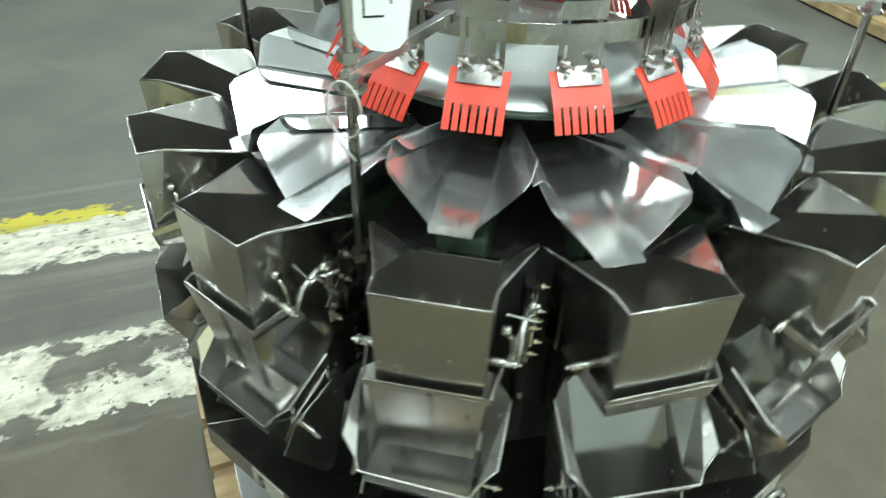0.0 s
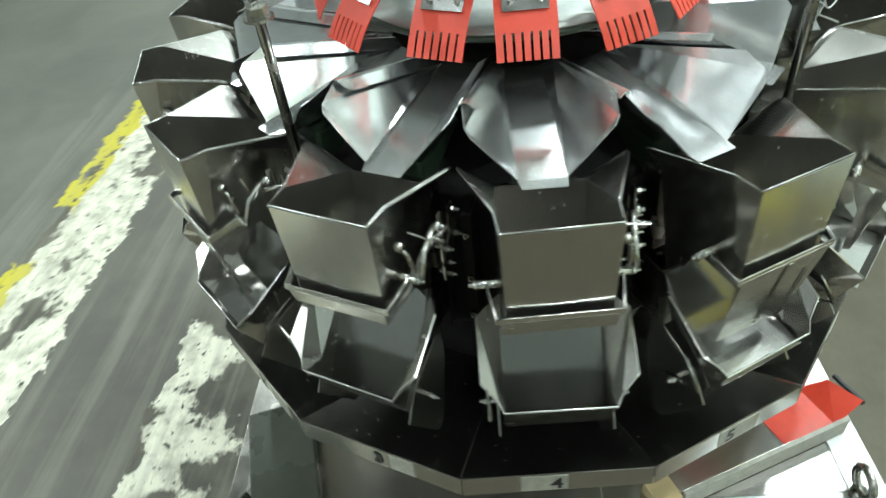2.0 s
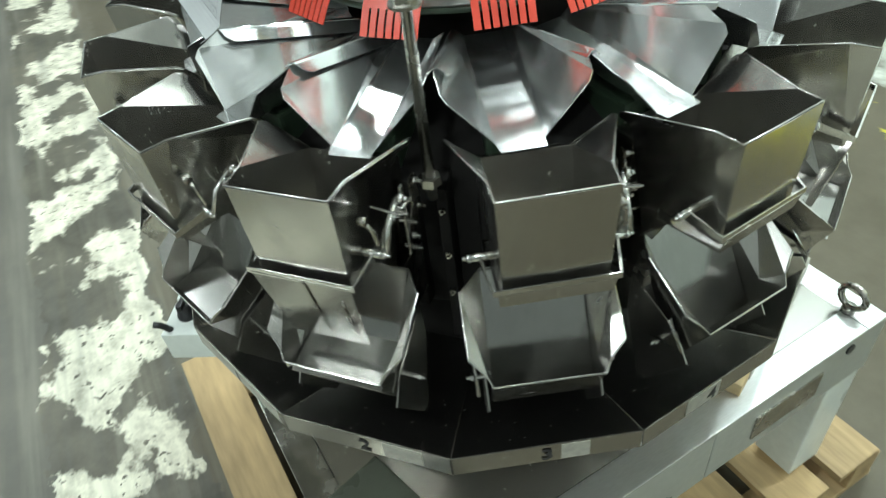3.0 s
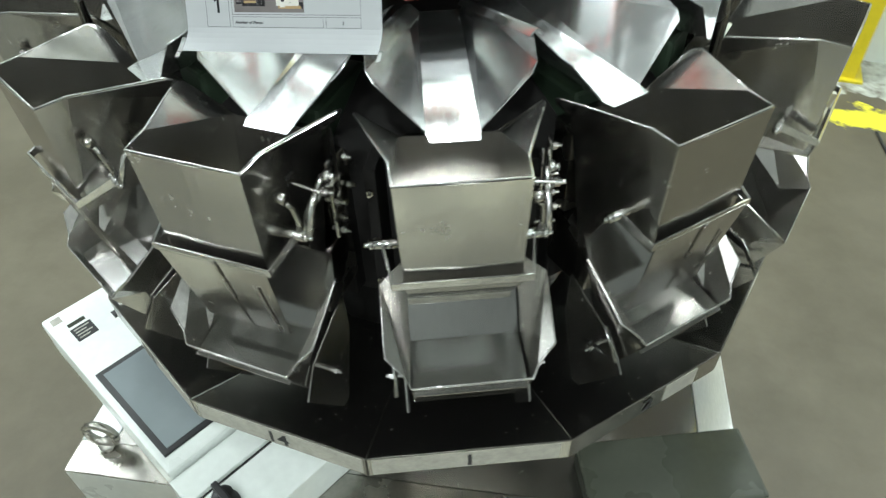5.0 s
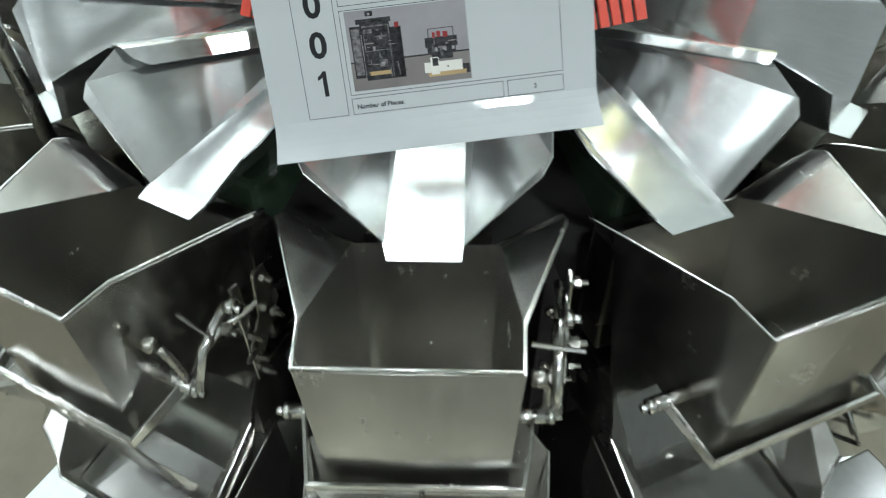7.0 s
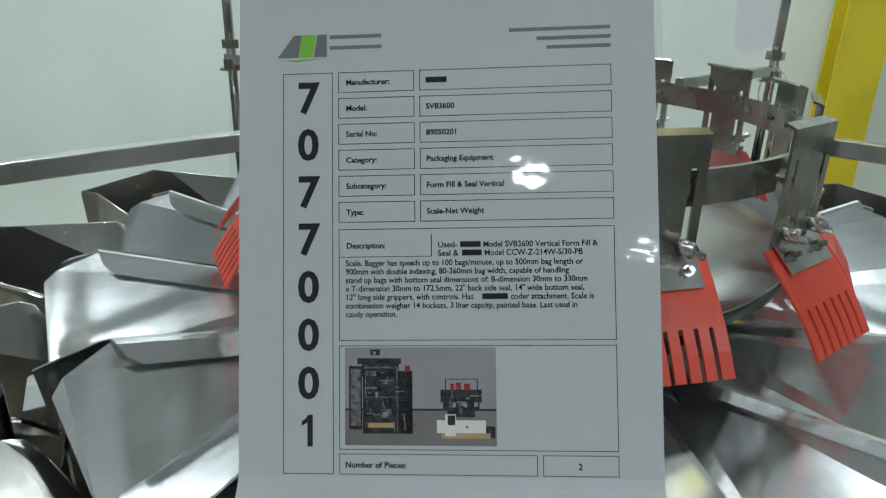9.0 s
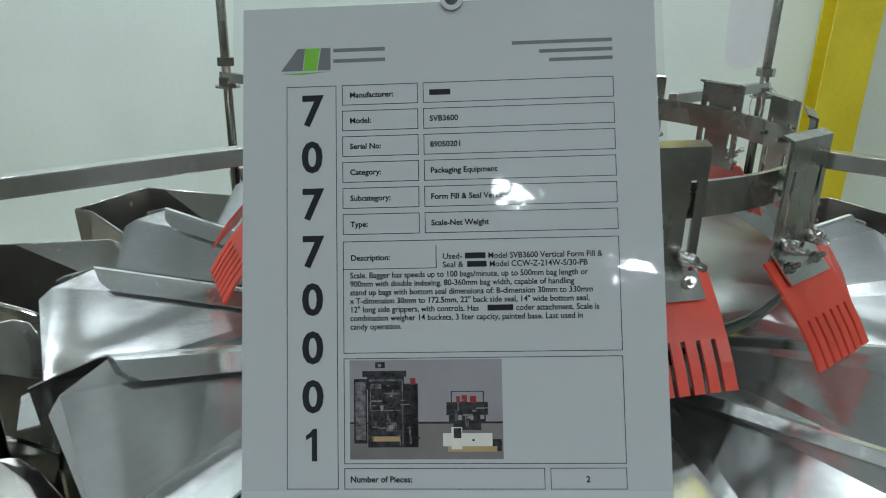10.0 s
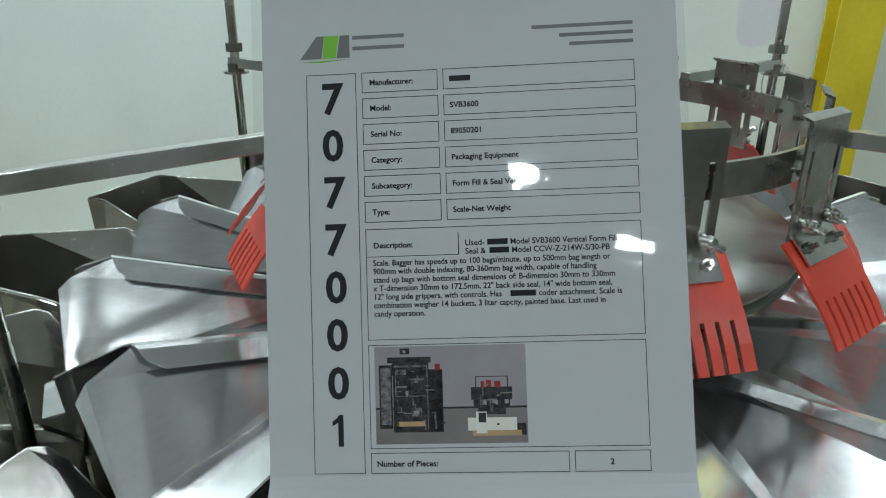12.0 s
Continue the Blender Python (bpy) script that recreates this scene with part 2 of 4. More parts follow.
def floor_material():
    """Grey sealed concrete with two worn white lines, the farther one edged in yellow."""
    m = bpy.data.materials.new("painted_concrete")
    m.use_nodes = True
    nt = m.node_tree
    b = nt.nodes["Principled BSDF"]
    L = nt.links.new

    def node(kind, **inputs):
        n = nt.nodes.new(kind)
        for k, v in inputs.items():
            n.inputs[k.replace("_", " ")].default_value = v
        return n

    def maths(op, a, c, clamp=False):
        n = nt.nodes.new("ShaderNodeMath")
        n.operation, n.use_clamp = op, clamp
        for i, v in enumerate((a, c)):
            if isinstance(v, (int, float)):
                n.inputs[i].default_value = v
            else:
                L(v, n.inputs[i])
        return n.outputs[0]

    def mix(fac, a, c):
        n = nt.nodes.new("ShaderNodeMix")
        n.data_type = "RGBA"
        L(fac, n.inputs[0])
        for i, v in ((6, a), (7, c)):
            if isinstance(v, tuple):
                n.inputs[i].default_value = (*v, 1)
            else:
                L(v, n.inputs[i])
        return n.outputs[2]

    tc = nt.nodes.new("ShaderNodeTexCoord")
    mp = nt.nodes.new("ShaderNodeMapping")
    mp.inputs["Rotation"].default_value = (0, 0, -FLOOR_YAW)
    L(tc.outputs["Object"], mp.inputs[0])
    sep = nt.nodes.new("ShaderNodeSeparateXYZ")
    L(mp.outputs[0], sep.inputs[0])
    big = node("ShaderNodeTexNoise", Scale=1.3, Detail=6.0, Roughness=0.6)
    mid = node("ShaderNodeTexNoise", Scale=7.0, Detail=8.0, Roughness=0.65)
    fine = node("ShaderNodeTexNoise", Scale=90.0, Detail=4.0)
    wear = node("ShaderNodeTexNoise", Scale=2.9, Detail=12.0, Roughness=0.6)
    chips = node("ShaderNodeTexNoise", Scale=24.0, Detail=5.0, Roughness=0.6)
    stretch = nt.nodes.new("ShaderNodeMapping")
    stretch.inputs["Scale"].default_value = (0.9, 1.05, 1)
    L(mp.outputs[0], stretch.inputs[0])
    for n in (big, mid, fine):
        L(mp.outputs[0], n.inputs["Vector"])
    L(stretch.outputs[0], wear.inputs["Vector"])
    L(mp.outputs[0], chips.inputs["Vector"])
    # concrete: light where dusty, dark where tyres run
    r1 = nt.nodes.new("ShaderNodeValToRGB")
    r1.color_ramp.elements[0].position, r1.color_ramp.elements[1].position = 0.41, 0.61
    r1.color_ramp.elements[0].color = (0.058, 0.054, 0.040, 1)
    r1.color_ramp.elements[1].color = (0.150, 0.138, 0.104, 1)
    L(maths("ADD", maths("MULTIPLY", big.outputs["Fac"], 0.6), maths("MULTIPLY", mid.outputs["Fac"], 0.4)), r1.inputs[0])
    col = r1.outputs[0]
    wob = maths("MULTIPLY", maths("SUBTRACT", mid.outputs["Fac"], 0.5), 0.22)
    v = maths("ADD", sep.outputs["Y"], wob)

    def band(lo, hi, cover):
        inside = maths("MULTIPLY", maths("GREATER_THAN", v, lo), maths("LESS_THAN", v, hi))
        kept = maths("MULTIPLY", maths("SUBTRACT", wear.outputs["Fac"], cover), 30.0, True)
        whole = maths("MULTIPLY", maths("SUBTRACT", 0.63, chips.outputs["Fac"]), 40.0, True)
        return maths("MULTIPLY", maths("MULTIPLY", inside, kept), whole)

    lane = maths("MULTIPLY", maths("GREATER_THAN", v, LINES[0][1]), maths("LESS_THAN", v, LINES[1][0]))
    lane = maths("MULTIPLY", lane, 0.55)
    col = mix(lane, col, (0.125, 0.121, 0.104))
    # browner concrete on the machine's side, lighter and greyer beyond the lane
    here = maths("MULTIPLY", maths("GREATER_THAN", v, -0.78), 0.6)
    col = mix(here, col, (0.108, 0.092, 0.060))
    beyond = maths("MULTIPLY", maths("LESS_THAN", v, -2.1), 0.5)
    col = mix(beyond, col, (0.17, 0.176, 0.15))
    soil = nt.nodes.new("ShaderNodeValToRGB")
    soil.color_ramp.elements[0].position, soil.color_ramp.elements[1].position = 0.32, 0.55
    soil.color_ramp.elements[0].color = (0.34, 0.325, 0.25, 1)
    soil.color_ramp.elements[1].color = (0.74, 0.72, 0.58, 1)
    grime = node("ShaderNodeTexNoise", Scale=11.0, Detail=9.0, Roughness=0.7)
    L(stretch.outputs[0], grime.inputs["Vector"])
    L(grime.outputs["Fac"], soil.inputs[0])
    white_ink = soil.outputs[0]
    for lo, hi, cover in LINES:
        col = mix(band(lo, hi, cover), col, white_ink)
    col = mix(band(LINES[0][0] - 0.09, LINES[0][0] + 0.03, 0.52), col, (0.55, 0.48, 0.04))
    # pale strip and yellow line along the far wall
    raw = nt.nodes.new("ShaderNodeSeparateXYZ")
    L(tc.outputs["Object"], raw.inputs[0])
    y = maths("ADD", raw.outputs["Y"], wob)
    pale = maths("MULTIPLY", maths("GREATER_THAN", y, 2.25), maths("MULTIPLY", maths("SUBTRACT", mid.outputs["Fac"], 0.35), 4.0, True))
    col = mix(pale, col, (0.55, 0.58, 0.52))
    far = maths("MULTIPLY", maths("GREATER_THAN", y, 1.97), maths("LESS_THAN", y, 2.16))
    far = maths("MULTIPLY", far, maths("MULTIPLY", maths("SUBTRACT", wear.outputs["Fac"], 0.48), 25.0, True))
    col = mix(far, col, (0.66, 0.60, 0.04))
    # tyre rubber streaks along the lane
    streak = nt.nodes.new("ShaderNodeMapping")
    streak.inputs["Scale"].default_value = (0.25, 5.0, 1)
    L(mp.outputs[0], streak.inputs[0])
    st = node("ShaderNodeTexNoise", Scale=2.0, Detail=6.0, Roughness=0.6)
    L(streak.outputs[0], st.inputs["Vector"])
    aisle = maths("MULTIPLY", maths("GREATER_THAN", v, -2.4), maths("LESS_THAN", v, -0.7))
    smear = maths("MULTIPLY", aisle, maths("MULTIPLY", maths("SUBTRACT", 0.52, st.outputs["Fac"]), 5.0, True))
    col = mix(maths("MULTIPLY", smear, 0.4), col, (0.27, 0.262, 0.22))
    rubber = maths("MULTIPLY", aisle, maths("MULTIPLY", maths("SUBTRACT", st.outputs["Fac"], 0.5), 5.0, True))
    col = mix(maths("MULTIPLY", rubber, 0.55), col, (0.10, 0.10, 0.09))
    L(col, b.inputs["Base Color"])
    b.inputs["Specular IOR Level"].default_value = 0.35
    L(maths("ADD", maths("MULTIPLY", mid.outputs["Fac"], 0.35), 0.33), b.inputs["Roughness"])
    bp = nt.nodes.new("ShaderNodeBump")
    bp.inputs["Strength"].default_value = 0.25
    bp.inputs["Distance"].default_value = 0.003
    L(maths("ADD", maths("MULTIPLY", fine.outputs["Fac"], 0.4), mid.outputs["Fac"]), bp.inputs["Height"])
    L(bp.outputs[0], b.inputs["Normal"])
    return m


LINES = [(-2.06, -1.71, 0.405), (-1.21, -0.80, 0.48)]
CONCRETE = floor_material()


# ---- mesh helpers ----
def shell(faces, thick=0.0015):
    """A bent sheet-metal piece: faces as lists of points, welded, then given thickness."""
    bm = bmesh.new()
    for f in faces:
        bm.faces.new([bm.verts.new(p) for p in f])
    bmesh.ops.remove_doubles(bm, verts=bm.verts, dist=1e-5)
    if thick:
        bmesh.ops.solidify(bm, geom=bm.faces[:], thickness=thick)
    bmesh.ops.recalc_face_normals(bm, faces=bm.faces)
    return bm


def box(x0, x1, y0, y1, z0, z1, bevel=0.0, bm=None):
    b2 = bmesh.new()
    bmesh.ops.create_cube(b2, size=1, matrix=Matrix.Translation(((x0 + x1) / 2, (y0 + y1) / 2, (z0 + z1) / 2)) @ Matrix.Diagonal((x1 - x0, y1 - y0, z1 - z0, 1)))
    if bevel:
        bmesh.ops.bevel(b2, geom=b2.edges[:], offset=bevel, segments=2, affect="EDGES", profile=0.6)
    return join(bm, b2)


def join(bm, b2):
    if bm is None:
        return b2
    tmp = bpy.data.meshes.new("tmp")
    b2.to_mesh(tmp)
    b2.free()
    bm.from_mesh(tmp)
    bpy.data.meshes.remove(tmp)
    return bm


def tube(points, r, sides=8, bm=None):
    """A round bar through the points, with capped ends."""
    b2 = bmesh.new()
    pts = [Vector(p) for p in points]
    rings = []
    for i, p in enumerate(pts):
        d = (pts[min(i + 1, len(pts) - 1)] - pts[max(i - 1, 0)]).normalized()
        side = d.cross(Vector((0.31, 0.17, 0.93))).normalized()
        up = d.cross(side)
        rings.append([b2.verts.new(p + r * (math.cos(a) * side + math.sin(a) * up)) for a in (2 * math.pi * k / sides for k in range(sides))])
    for a, c in zip(rings, rings[1:]):
        for k in range(sides):
            b2.faces.new((a[k], a[(k + 1) % sides], c[(k + 1) % sides], c[k]))
    b2.faces.new(rings[0][::-1])
    b2.faces.new(rings[-1])
    bmesh.ops.recalc_face_normals(b2, faces=b2.faces)
    return join(bm, b2)


def lathe(profile, sides=48, bm=None, cap=True):
    """A turned piece from (radius, height) pairs about the z axis."""
    b2 = bmesh.new()
    rings = [[b2.verts.new((r * math.cos(a), r * math.sin(a), z)) for a in (2 * math.pi * k / sides for k in range(sides))] for r, z in profile]
    for a, c in zip(rings, rings[1:]):
        for k in range(sides):
            b2.faces.new((a[k], a[(k + 1) % sides], c[(k + 1) % sides], c[k]))
    if cap:
        b2.faces.new(rings[0][::-1])
        b2.faces.new(rings[-1])
    bmesh.ops.recalc_face_normals(b2, faces=b2.faces)
    return join(bm, b2)


def part(name, bm, mat, parent=None, label="", smooth=False, off=None):
    me = bpy.data.meshes.new(name)
    if off is not None:
        bmesh.ops.translate(bm, verts=bm.verts, vec=-Vector(off))
    bm.to_mesh(me)
    bm.free()
    me.materials.append(mat)
    if smooth:
        for p in me.polygons:
            p.use_smooth = True
    ob = new(name, me)
    if parent is not None:
        ob.parent = parent
    if label:
        tagged(ob, label)
    return ob


def bolt(at, axis, r=0.005, h=0.004, bm=None):
    """A hexagon head with a short thread end."""
    a, d = Vector(at), Vector(axis).normalized()
    bm = tube([a, a + d * h], r, 6, bm)
    return tube([a + d * h, a + d * (h + 0.005)], r * 0.5, 8, bm)


def thing(name, at, label, category, group="", turn=0.0):
    """An empty at the thing's base."""
    ob = new(name)
    ob.empty_display_size = 0.02
    ob.matrix_world = Matrix.Rotation(turn, 4, "Z") @ Matrix.Translation(at)
    return tagged(ob, label, category, group)


STEP = 2 * math.pi / 14


def spin(k, at=(0, 0, 0)):
    """The pose of head k: the machine's axis is at the origin and head 14 faces -y."""
    return Matrix.Rotation(STEP * k, 4, "Z") @ Matrix.Translation(at)


# ---- room ----
X0, X1, Y0, Y1, ZC = -7.5, 6.0, -7.5, 2.6, 5.6
floor = tagged(part("floor", box(X0, X1, Y0, Y1, -0.2, 0.0), CONCRETE), "grey concrete floor with worn white and yellow lines", "floor", kind="structure")
tagged(part("ceiling", box(X0, X1, Y0, Y1, ZC, ZC + 0.2), CEILING), "grey painted warehouse ceiling deck", "ceiling", kind="structure")
tagged(part("wall_north", box(X0 - 0.2, X1 + 0.2, Y1, Y1 + 0.2, -0.2, ZC + 0.2), WALL), "pale painted warehouse wall", "wall", kind="structure")
# the other three walls are added, unseen; their grey keeps reflections dark
tagged(part("wall_south", box(X0 - 0.2, X1 + 0.2, Y0 - 0.2, Y0, -0.2, ZC + 0.2), UNSEEN_WALL), "unseen warehouse wall, grey darkened for dim reflections", "wall", kind="structure")
tagged(part("wall_west", box(X0 - 0.2, X0, Y0, Y1, -0.2, ZC + 0.2), UNSEEN_WALL), "unseen warehouse wall, grey darkened for dim reflections", "wall", kind="structure")
tagged(part("wall_east", box(X1, X1 + 0.2, Y0, Y1, -0.2, ZC + 0.2), UNSEEN_WALL), "unseen warehouse wall, grey darkened for dim reflections", "wall", kind="structure")

col = thing("column", (1.065, 2.47, 0), "yellow painted steel column before the pale wall", "column")
cb = box(-0.085, 0.085, -0.09, -0.08, 0.012, ZC)
box(-0.085, 0.085, 0.08, 0.09, 0.012, ZC, bm=cb)
box(-0.005, 0.005, -0.08, 0.08, 0.012, ZC, bm=cb)
part("shaft", cb, YELLOW, col)
part("base_plate", box(-0.14, 0.12, -0.12, 0.12, 0, 0.012, 0.002), YELLOW, col)

for lx, ly in LAMPS:
    lt = thing("ceiling_light", (lx, ly, LAMP_Z), "compact white LED high-bay ceiling light, switched on", "ceiling light", "warehouse ceiling lights")
    part("housing", box(-0.19, 0.19, -0.15, 0.15, 0.0, 0.08, 0.02), WHITE_PAINT, lt)
    part("diffuser", box(-0.12, 0.12, -0.085, 0.085, -0.012, -0.002), LED, lt)
    # upward glow and lamp are added fill, lifting the ceiling the steel mirrors
    part("added_up_glow", box(-0.15, 0.15, -0.11, 0.11, 0.081, 0.086), LED, lt)
    part("hanger", tube([(0, 0, 0.08), (0, 0, ZC - LAMP_Z)], 0.006), STEEL_DULL, lt)
    light = bpy.data.lights.new("ceiling_lamp", "AREA")
    light.shape, light.size, light.size_y, light.energy, light.color = "RECTANGLE", 0.24, 0.17, LAMP_WATTS, (0.93, 0.985, 1.0)
    lo = new("ceiling_lamp", light)
    lo.matrix_world = Matrix.Translation((lx, ly, LAMP_Z - 0.02))
    up = bpy.data.lights.new("fill_uplight", "AREA")
    up.shape, up.size, up.size_y, up.energy, up.color = "RECTANGLE", 0.3, 0.22, FILL_UP_WATTS, (0.93, 0.985, 1.0)
    uo = new("fill_uplight", up)
    uo.matrix_world = Matrix.Translation((lx, ly, LAMP_Z + 0.09)) @ pose(0, 0, 0, 180, 0, 0)

# ---- the weigher: base, drum and tray ----
BASE_YAW = radians(12)
TOP = 0.66
base = thing("machine_base", (0, 0, 0.16), "white painted square steel base frame on a wooden pallet", "machine base", turn=BASE_YAW)
H, HW, NX, NY = 0.562, 0.545, 0.36, 0.10
Z = TOP - 0.16
# the deck is notched at one corner: narrower beyond NY
part("frame_box", box(-NX, H, NY, H, 0.34, Z - 0.004, 0.004, box(-HW, H, -H, NY - 0.001, 0.34, Z - 0.004, 0.004)), GREY_BASE, base)
# same rail in darker steel, painting in the tray's dim reflection
part("front_rail", box(-HW, H, -H, -H + 0.06, Z - 0.004, Z, 0.0015), STEEL_DULL, base, "stainless rail, darkened for its dim reflection")
for x0, x1, y0, y1 in ((-NX, H, H - 0.06, H), (H - 0.06, H, -H + 0.061, H - 0.061), (-HW, -HW + 0.06, -H + 0.061, NY)):
    part("top_rail", box(x0, x1, y0, y1, Z - 0.004, Z, 0.0015), STEEL_RAIL, base, "bright stainless rail")
part("deck_plate", box(-NX, H - 0.061, NY, H - 0.061, Z - 0.004, Z - 0.001, bm=box(-HW + 0.061, H - 0.061, -H + 0.061, NY - 0.001, Z - 0.004, Z - 0.001)), STEEL_DARK, base, "dark reflective steel deck")
CX = {(-1, -1): -0.49, (-1, 1): -0.30, (1, -1): 0.51, (1, 1): 0.51}
for sx in (-1, 1):
    for sy in (-1, 1):
        part("leg", box(CX[sx, sy] - 0.05, CX[sx, sy] + 0.05, sy * 0.5 - 0.05, sy * 0.5 + 0.05, 0.0, 0.34, 0.004), WHITE_PAINT, base)
        loop = [(CX[sx, sy] + 0.026 * math.cos(a), sy * 0.51, TOP - 0.16 + 0.04 + 0.026 * math.sin(a)) for a in (math.pi * 2 * k / 14 for k in range(15))]
        eb = tube(loop, 0.007, 8)
        tube([(CX[sx, sy], sy * 0.51, TOP - 0.16), (CX[sx, sy], sy * 0.51, TOP - 0.145)], 0.014, 10, eb)
        part("eye_bolt", eb, STEEL_DULL, base, "dull steel lifting eye bolt", True)
for sx, u in ((1, 0.30), (1, -0.30)):
    hp = box(H, H + 0.003, u - 0.09, u + 0.09, 0.38, 0.45)
    part("side_cover", hp, STEEL_DULL, base, "dull steel cover plate")
    part("knockout", tube([(H, u + 0.16, 0.47), (H + 0.003, u + 0.16, 0.47)], 0.012, 16), BLACK, base)

pallet = thing("pallet", (0, 0, 0), "worn wooden pallet under the machine base", "pallet", turn=BASE_YAW)
for i in range(8):
    y0 = -0.72 + i * 0.182
    part("top_board", box(-0.70, 0.63, y0, y0 + 0.14, 0.12, 0.142, 0.002), WOOD, pallet)
for y0 in (-0.70, -0.045, 0.62):
    part("stringer", box(-0.70, 0.63, y0, y0 + 0.09, 0.022, 0.12, 0.002), WOOD, pallet)
for x0 in (-0.70, -0.1, 0.50):
    part("bottom_board", box(x0, x0 + 0.13, -0.72, 0.72, 0.0, 0.022, 0.002), WOOD, pallet)
ply = tagged(part("plywood_board", box(-0.23, 0.23, -0.15, 0.15, -0.0085, 0.0085, 0.002), WOOD_PALE), "pale plywood board lying on the pallet", "board")
ply.matrix_world = pose(-0.70, 0.44, 0.1515, 0, 0, 14)
blk = tagged(part("wood_block", box(-0.09, 0.09, -0.07, 0.07, 0.0, 0.035, 0.003), WOOD_PALE), "sawn wood offcut lying on the plywood", "wood block")
blk.matrix_world = pose(-0.75, 0.38, 0.161, 0, 0, 30)

drum = thing("weigher_body", (0, 0, TOP), "stainless drum body of a multihead weigher, blackened for shaded gaps", "weigher body")
part("drum", lathe([(0.24, 0.0), (0.24, 0.2), (0.36, 0.30), (0.385, 0.34), (0.385, 0.58), (0.30, 0.62), (0.16, 0.63)], 56), GAP_BLACK, drum, "housing blackened for shaded gaps", True)
part("collar", lathe([(0.10, 0.64), (0.10, 0.71), (0.16, 0.722)], 40), GAP_BLACK, drum, "vibrator collar blackened for shade", True)
for k in range(1, 15):
    c = part("actuator_box", box(-0.048, 0.048, -0.405, -0.36, 0.335, 0.57, 0.006), GAP_BLACK, drum)
    c.matrix_local = spin(k)
    c = part("vibrator", box(-0.032, 0.032, -0.40, -0.28, 0.575, 0.628, 0.006), GREEN, drum, "dark green vibrator")
    c.matrix_local = spin(k)

for k in range(14):
    c = part("rib", box(-0.007, 0.007, -0.43, -0.38, 0.30, 0.575, 0.002), GAP_BLACK, drum, "mounting rib blackened for shade")
    c.matrix_local = spin(k + 0.5)
    for x, z in ((0.0, 0.40), (0.001, 0.47), (0.0, 0.545)):
        c = part("rib_bolt", bolt((x, -0.432, z), (0, -1, 0), 0.0045, 0.004), STEEL_DULL, drum)
        c.matrix_local = spin(k + 0.5)

RIM = 0.586
half = RIM * math.tan(STEP / 2)
TAPED = {14: (-0.125, 0.128), 1: (-0.128, 0.12), 13: (-0.02, 0.128), 3: (0.02, 0.06), 4: (-0.05, 0.015), 2: (0.03, 0.09)}
tray = thing("discharge_tray", (0, 0, 0.70), "stainless discharge tray ring with numbered rim", "discharge tray")
for k in range(1, 15):
    g = 0.001
    r2 = 0.27
    h2 = r2 * math.tan(STEP / 2)
    zt, zb = 0.203, 0.162
    pl = shell([[(-half + g, -RIM, zt), (half - g, -RIM, zt), (h2, -r2, 0.06), (-h2, -r2, 0.06)],
                [(-half + g, -RIM, zt), (half - g, -RIM, zt), (half - g, -RIM, zb), (-half + g, -RIM, zb)]], 0.0018)
    o = part("tray_panel", pl, STEEL_DARK, tray)
    o.matrix_local = spin(k)
    t0, t1 = TAPED.get(k, (-0.02, 0.05))
    tp = part("rim_tape", box(t0, t1, -RIM - 0.0028, -RIM - 0.0017, zb + 0.003, zt - 0.003), TAPE, tray, "cream tape strip on the rim")
    tp.matrix_local = spin(k)


def text_mesh(name, s, size, mat, parent, m, align="LEFT", bold=0.0, wide=1.0):
    """Flat lettering in the built-in font."""
    cu = bpy.data.curves.new(name, "FONT")
    cu.body, cu.size, cu.align_x, cu.offset, cu.extrude = s, size, align, bold, 0.0001
    cu.resolution_u = 3
    tmp = bpy.data.objects.new(name, cu)
    me = bpy.data.meshes.new_from_object(tmp)
    bpy.data.objects.remove(tmp)
    bpy.data.curves.remove(cu)
    me.name = name
    me.materials.clear()
    me.materials.append(mat)
    ob = new(name, me)
    ob.parent = parent
    ob.matrix_local = m @ Matrix.Diagonal((wide, 1, 1, 1))
    return ob


for k in range(1, 15):
    m = spin(k) @ Matrix.Translation((0, -RIM - 0.0031, 0.169)) @ pose(0, 0, 0, 90, 0, 0)
    text_mesh("number", str(k), 0.036, INK, tray, m, "CENTER", 0.0008)

# ---- radial chutes ----
CH = (0, -0.36, 1.298)
CHUTE_SHIFT = {1: (0.0021, -0.0034, -0.0049, -1.2), 2: (-0.0041, -0.0077, -0.0018, 2.9), 3: (0.0013, -0.0113, 0.001, 1.7), 4: (0.0, 0.0, -0.001, 0.0), 5: (-0.003, 0.012, 0.0, 0.0), 6: (-0.0096, -0.036, 0.0066, 0.9), 7: (-0.0087, -0.0025, -0.001, 2.0), 13: (0.0006, -0.0016, 0.0, -0.8), 14: (-0.0029, -0.0052, -0.0059, 0.7)}


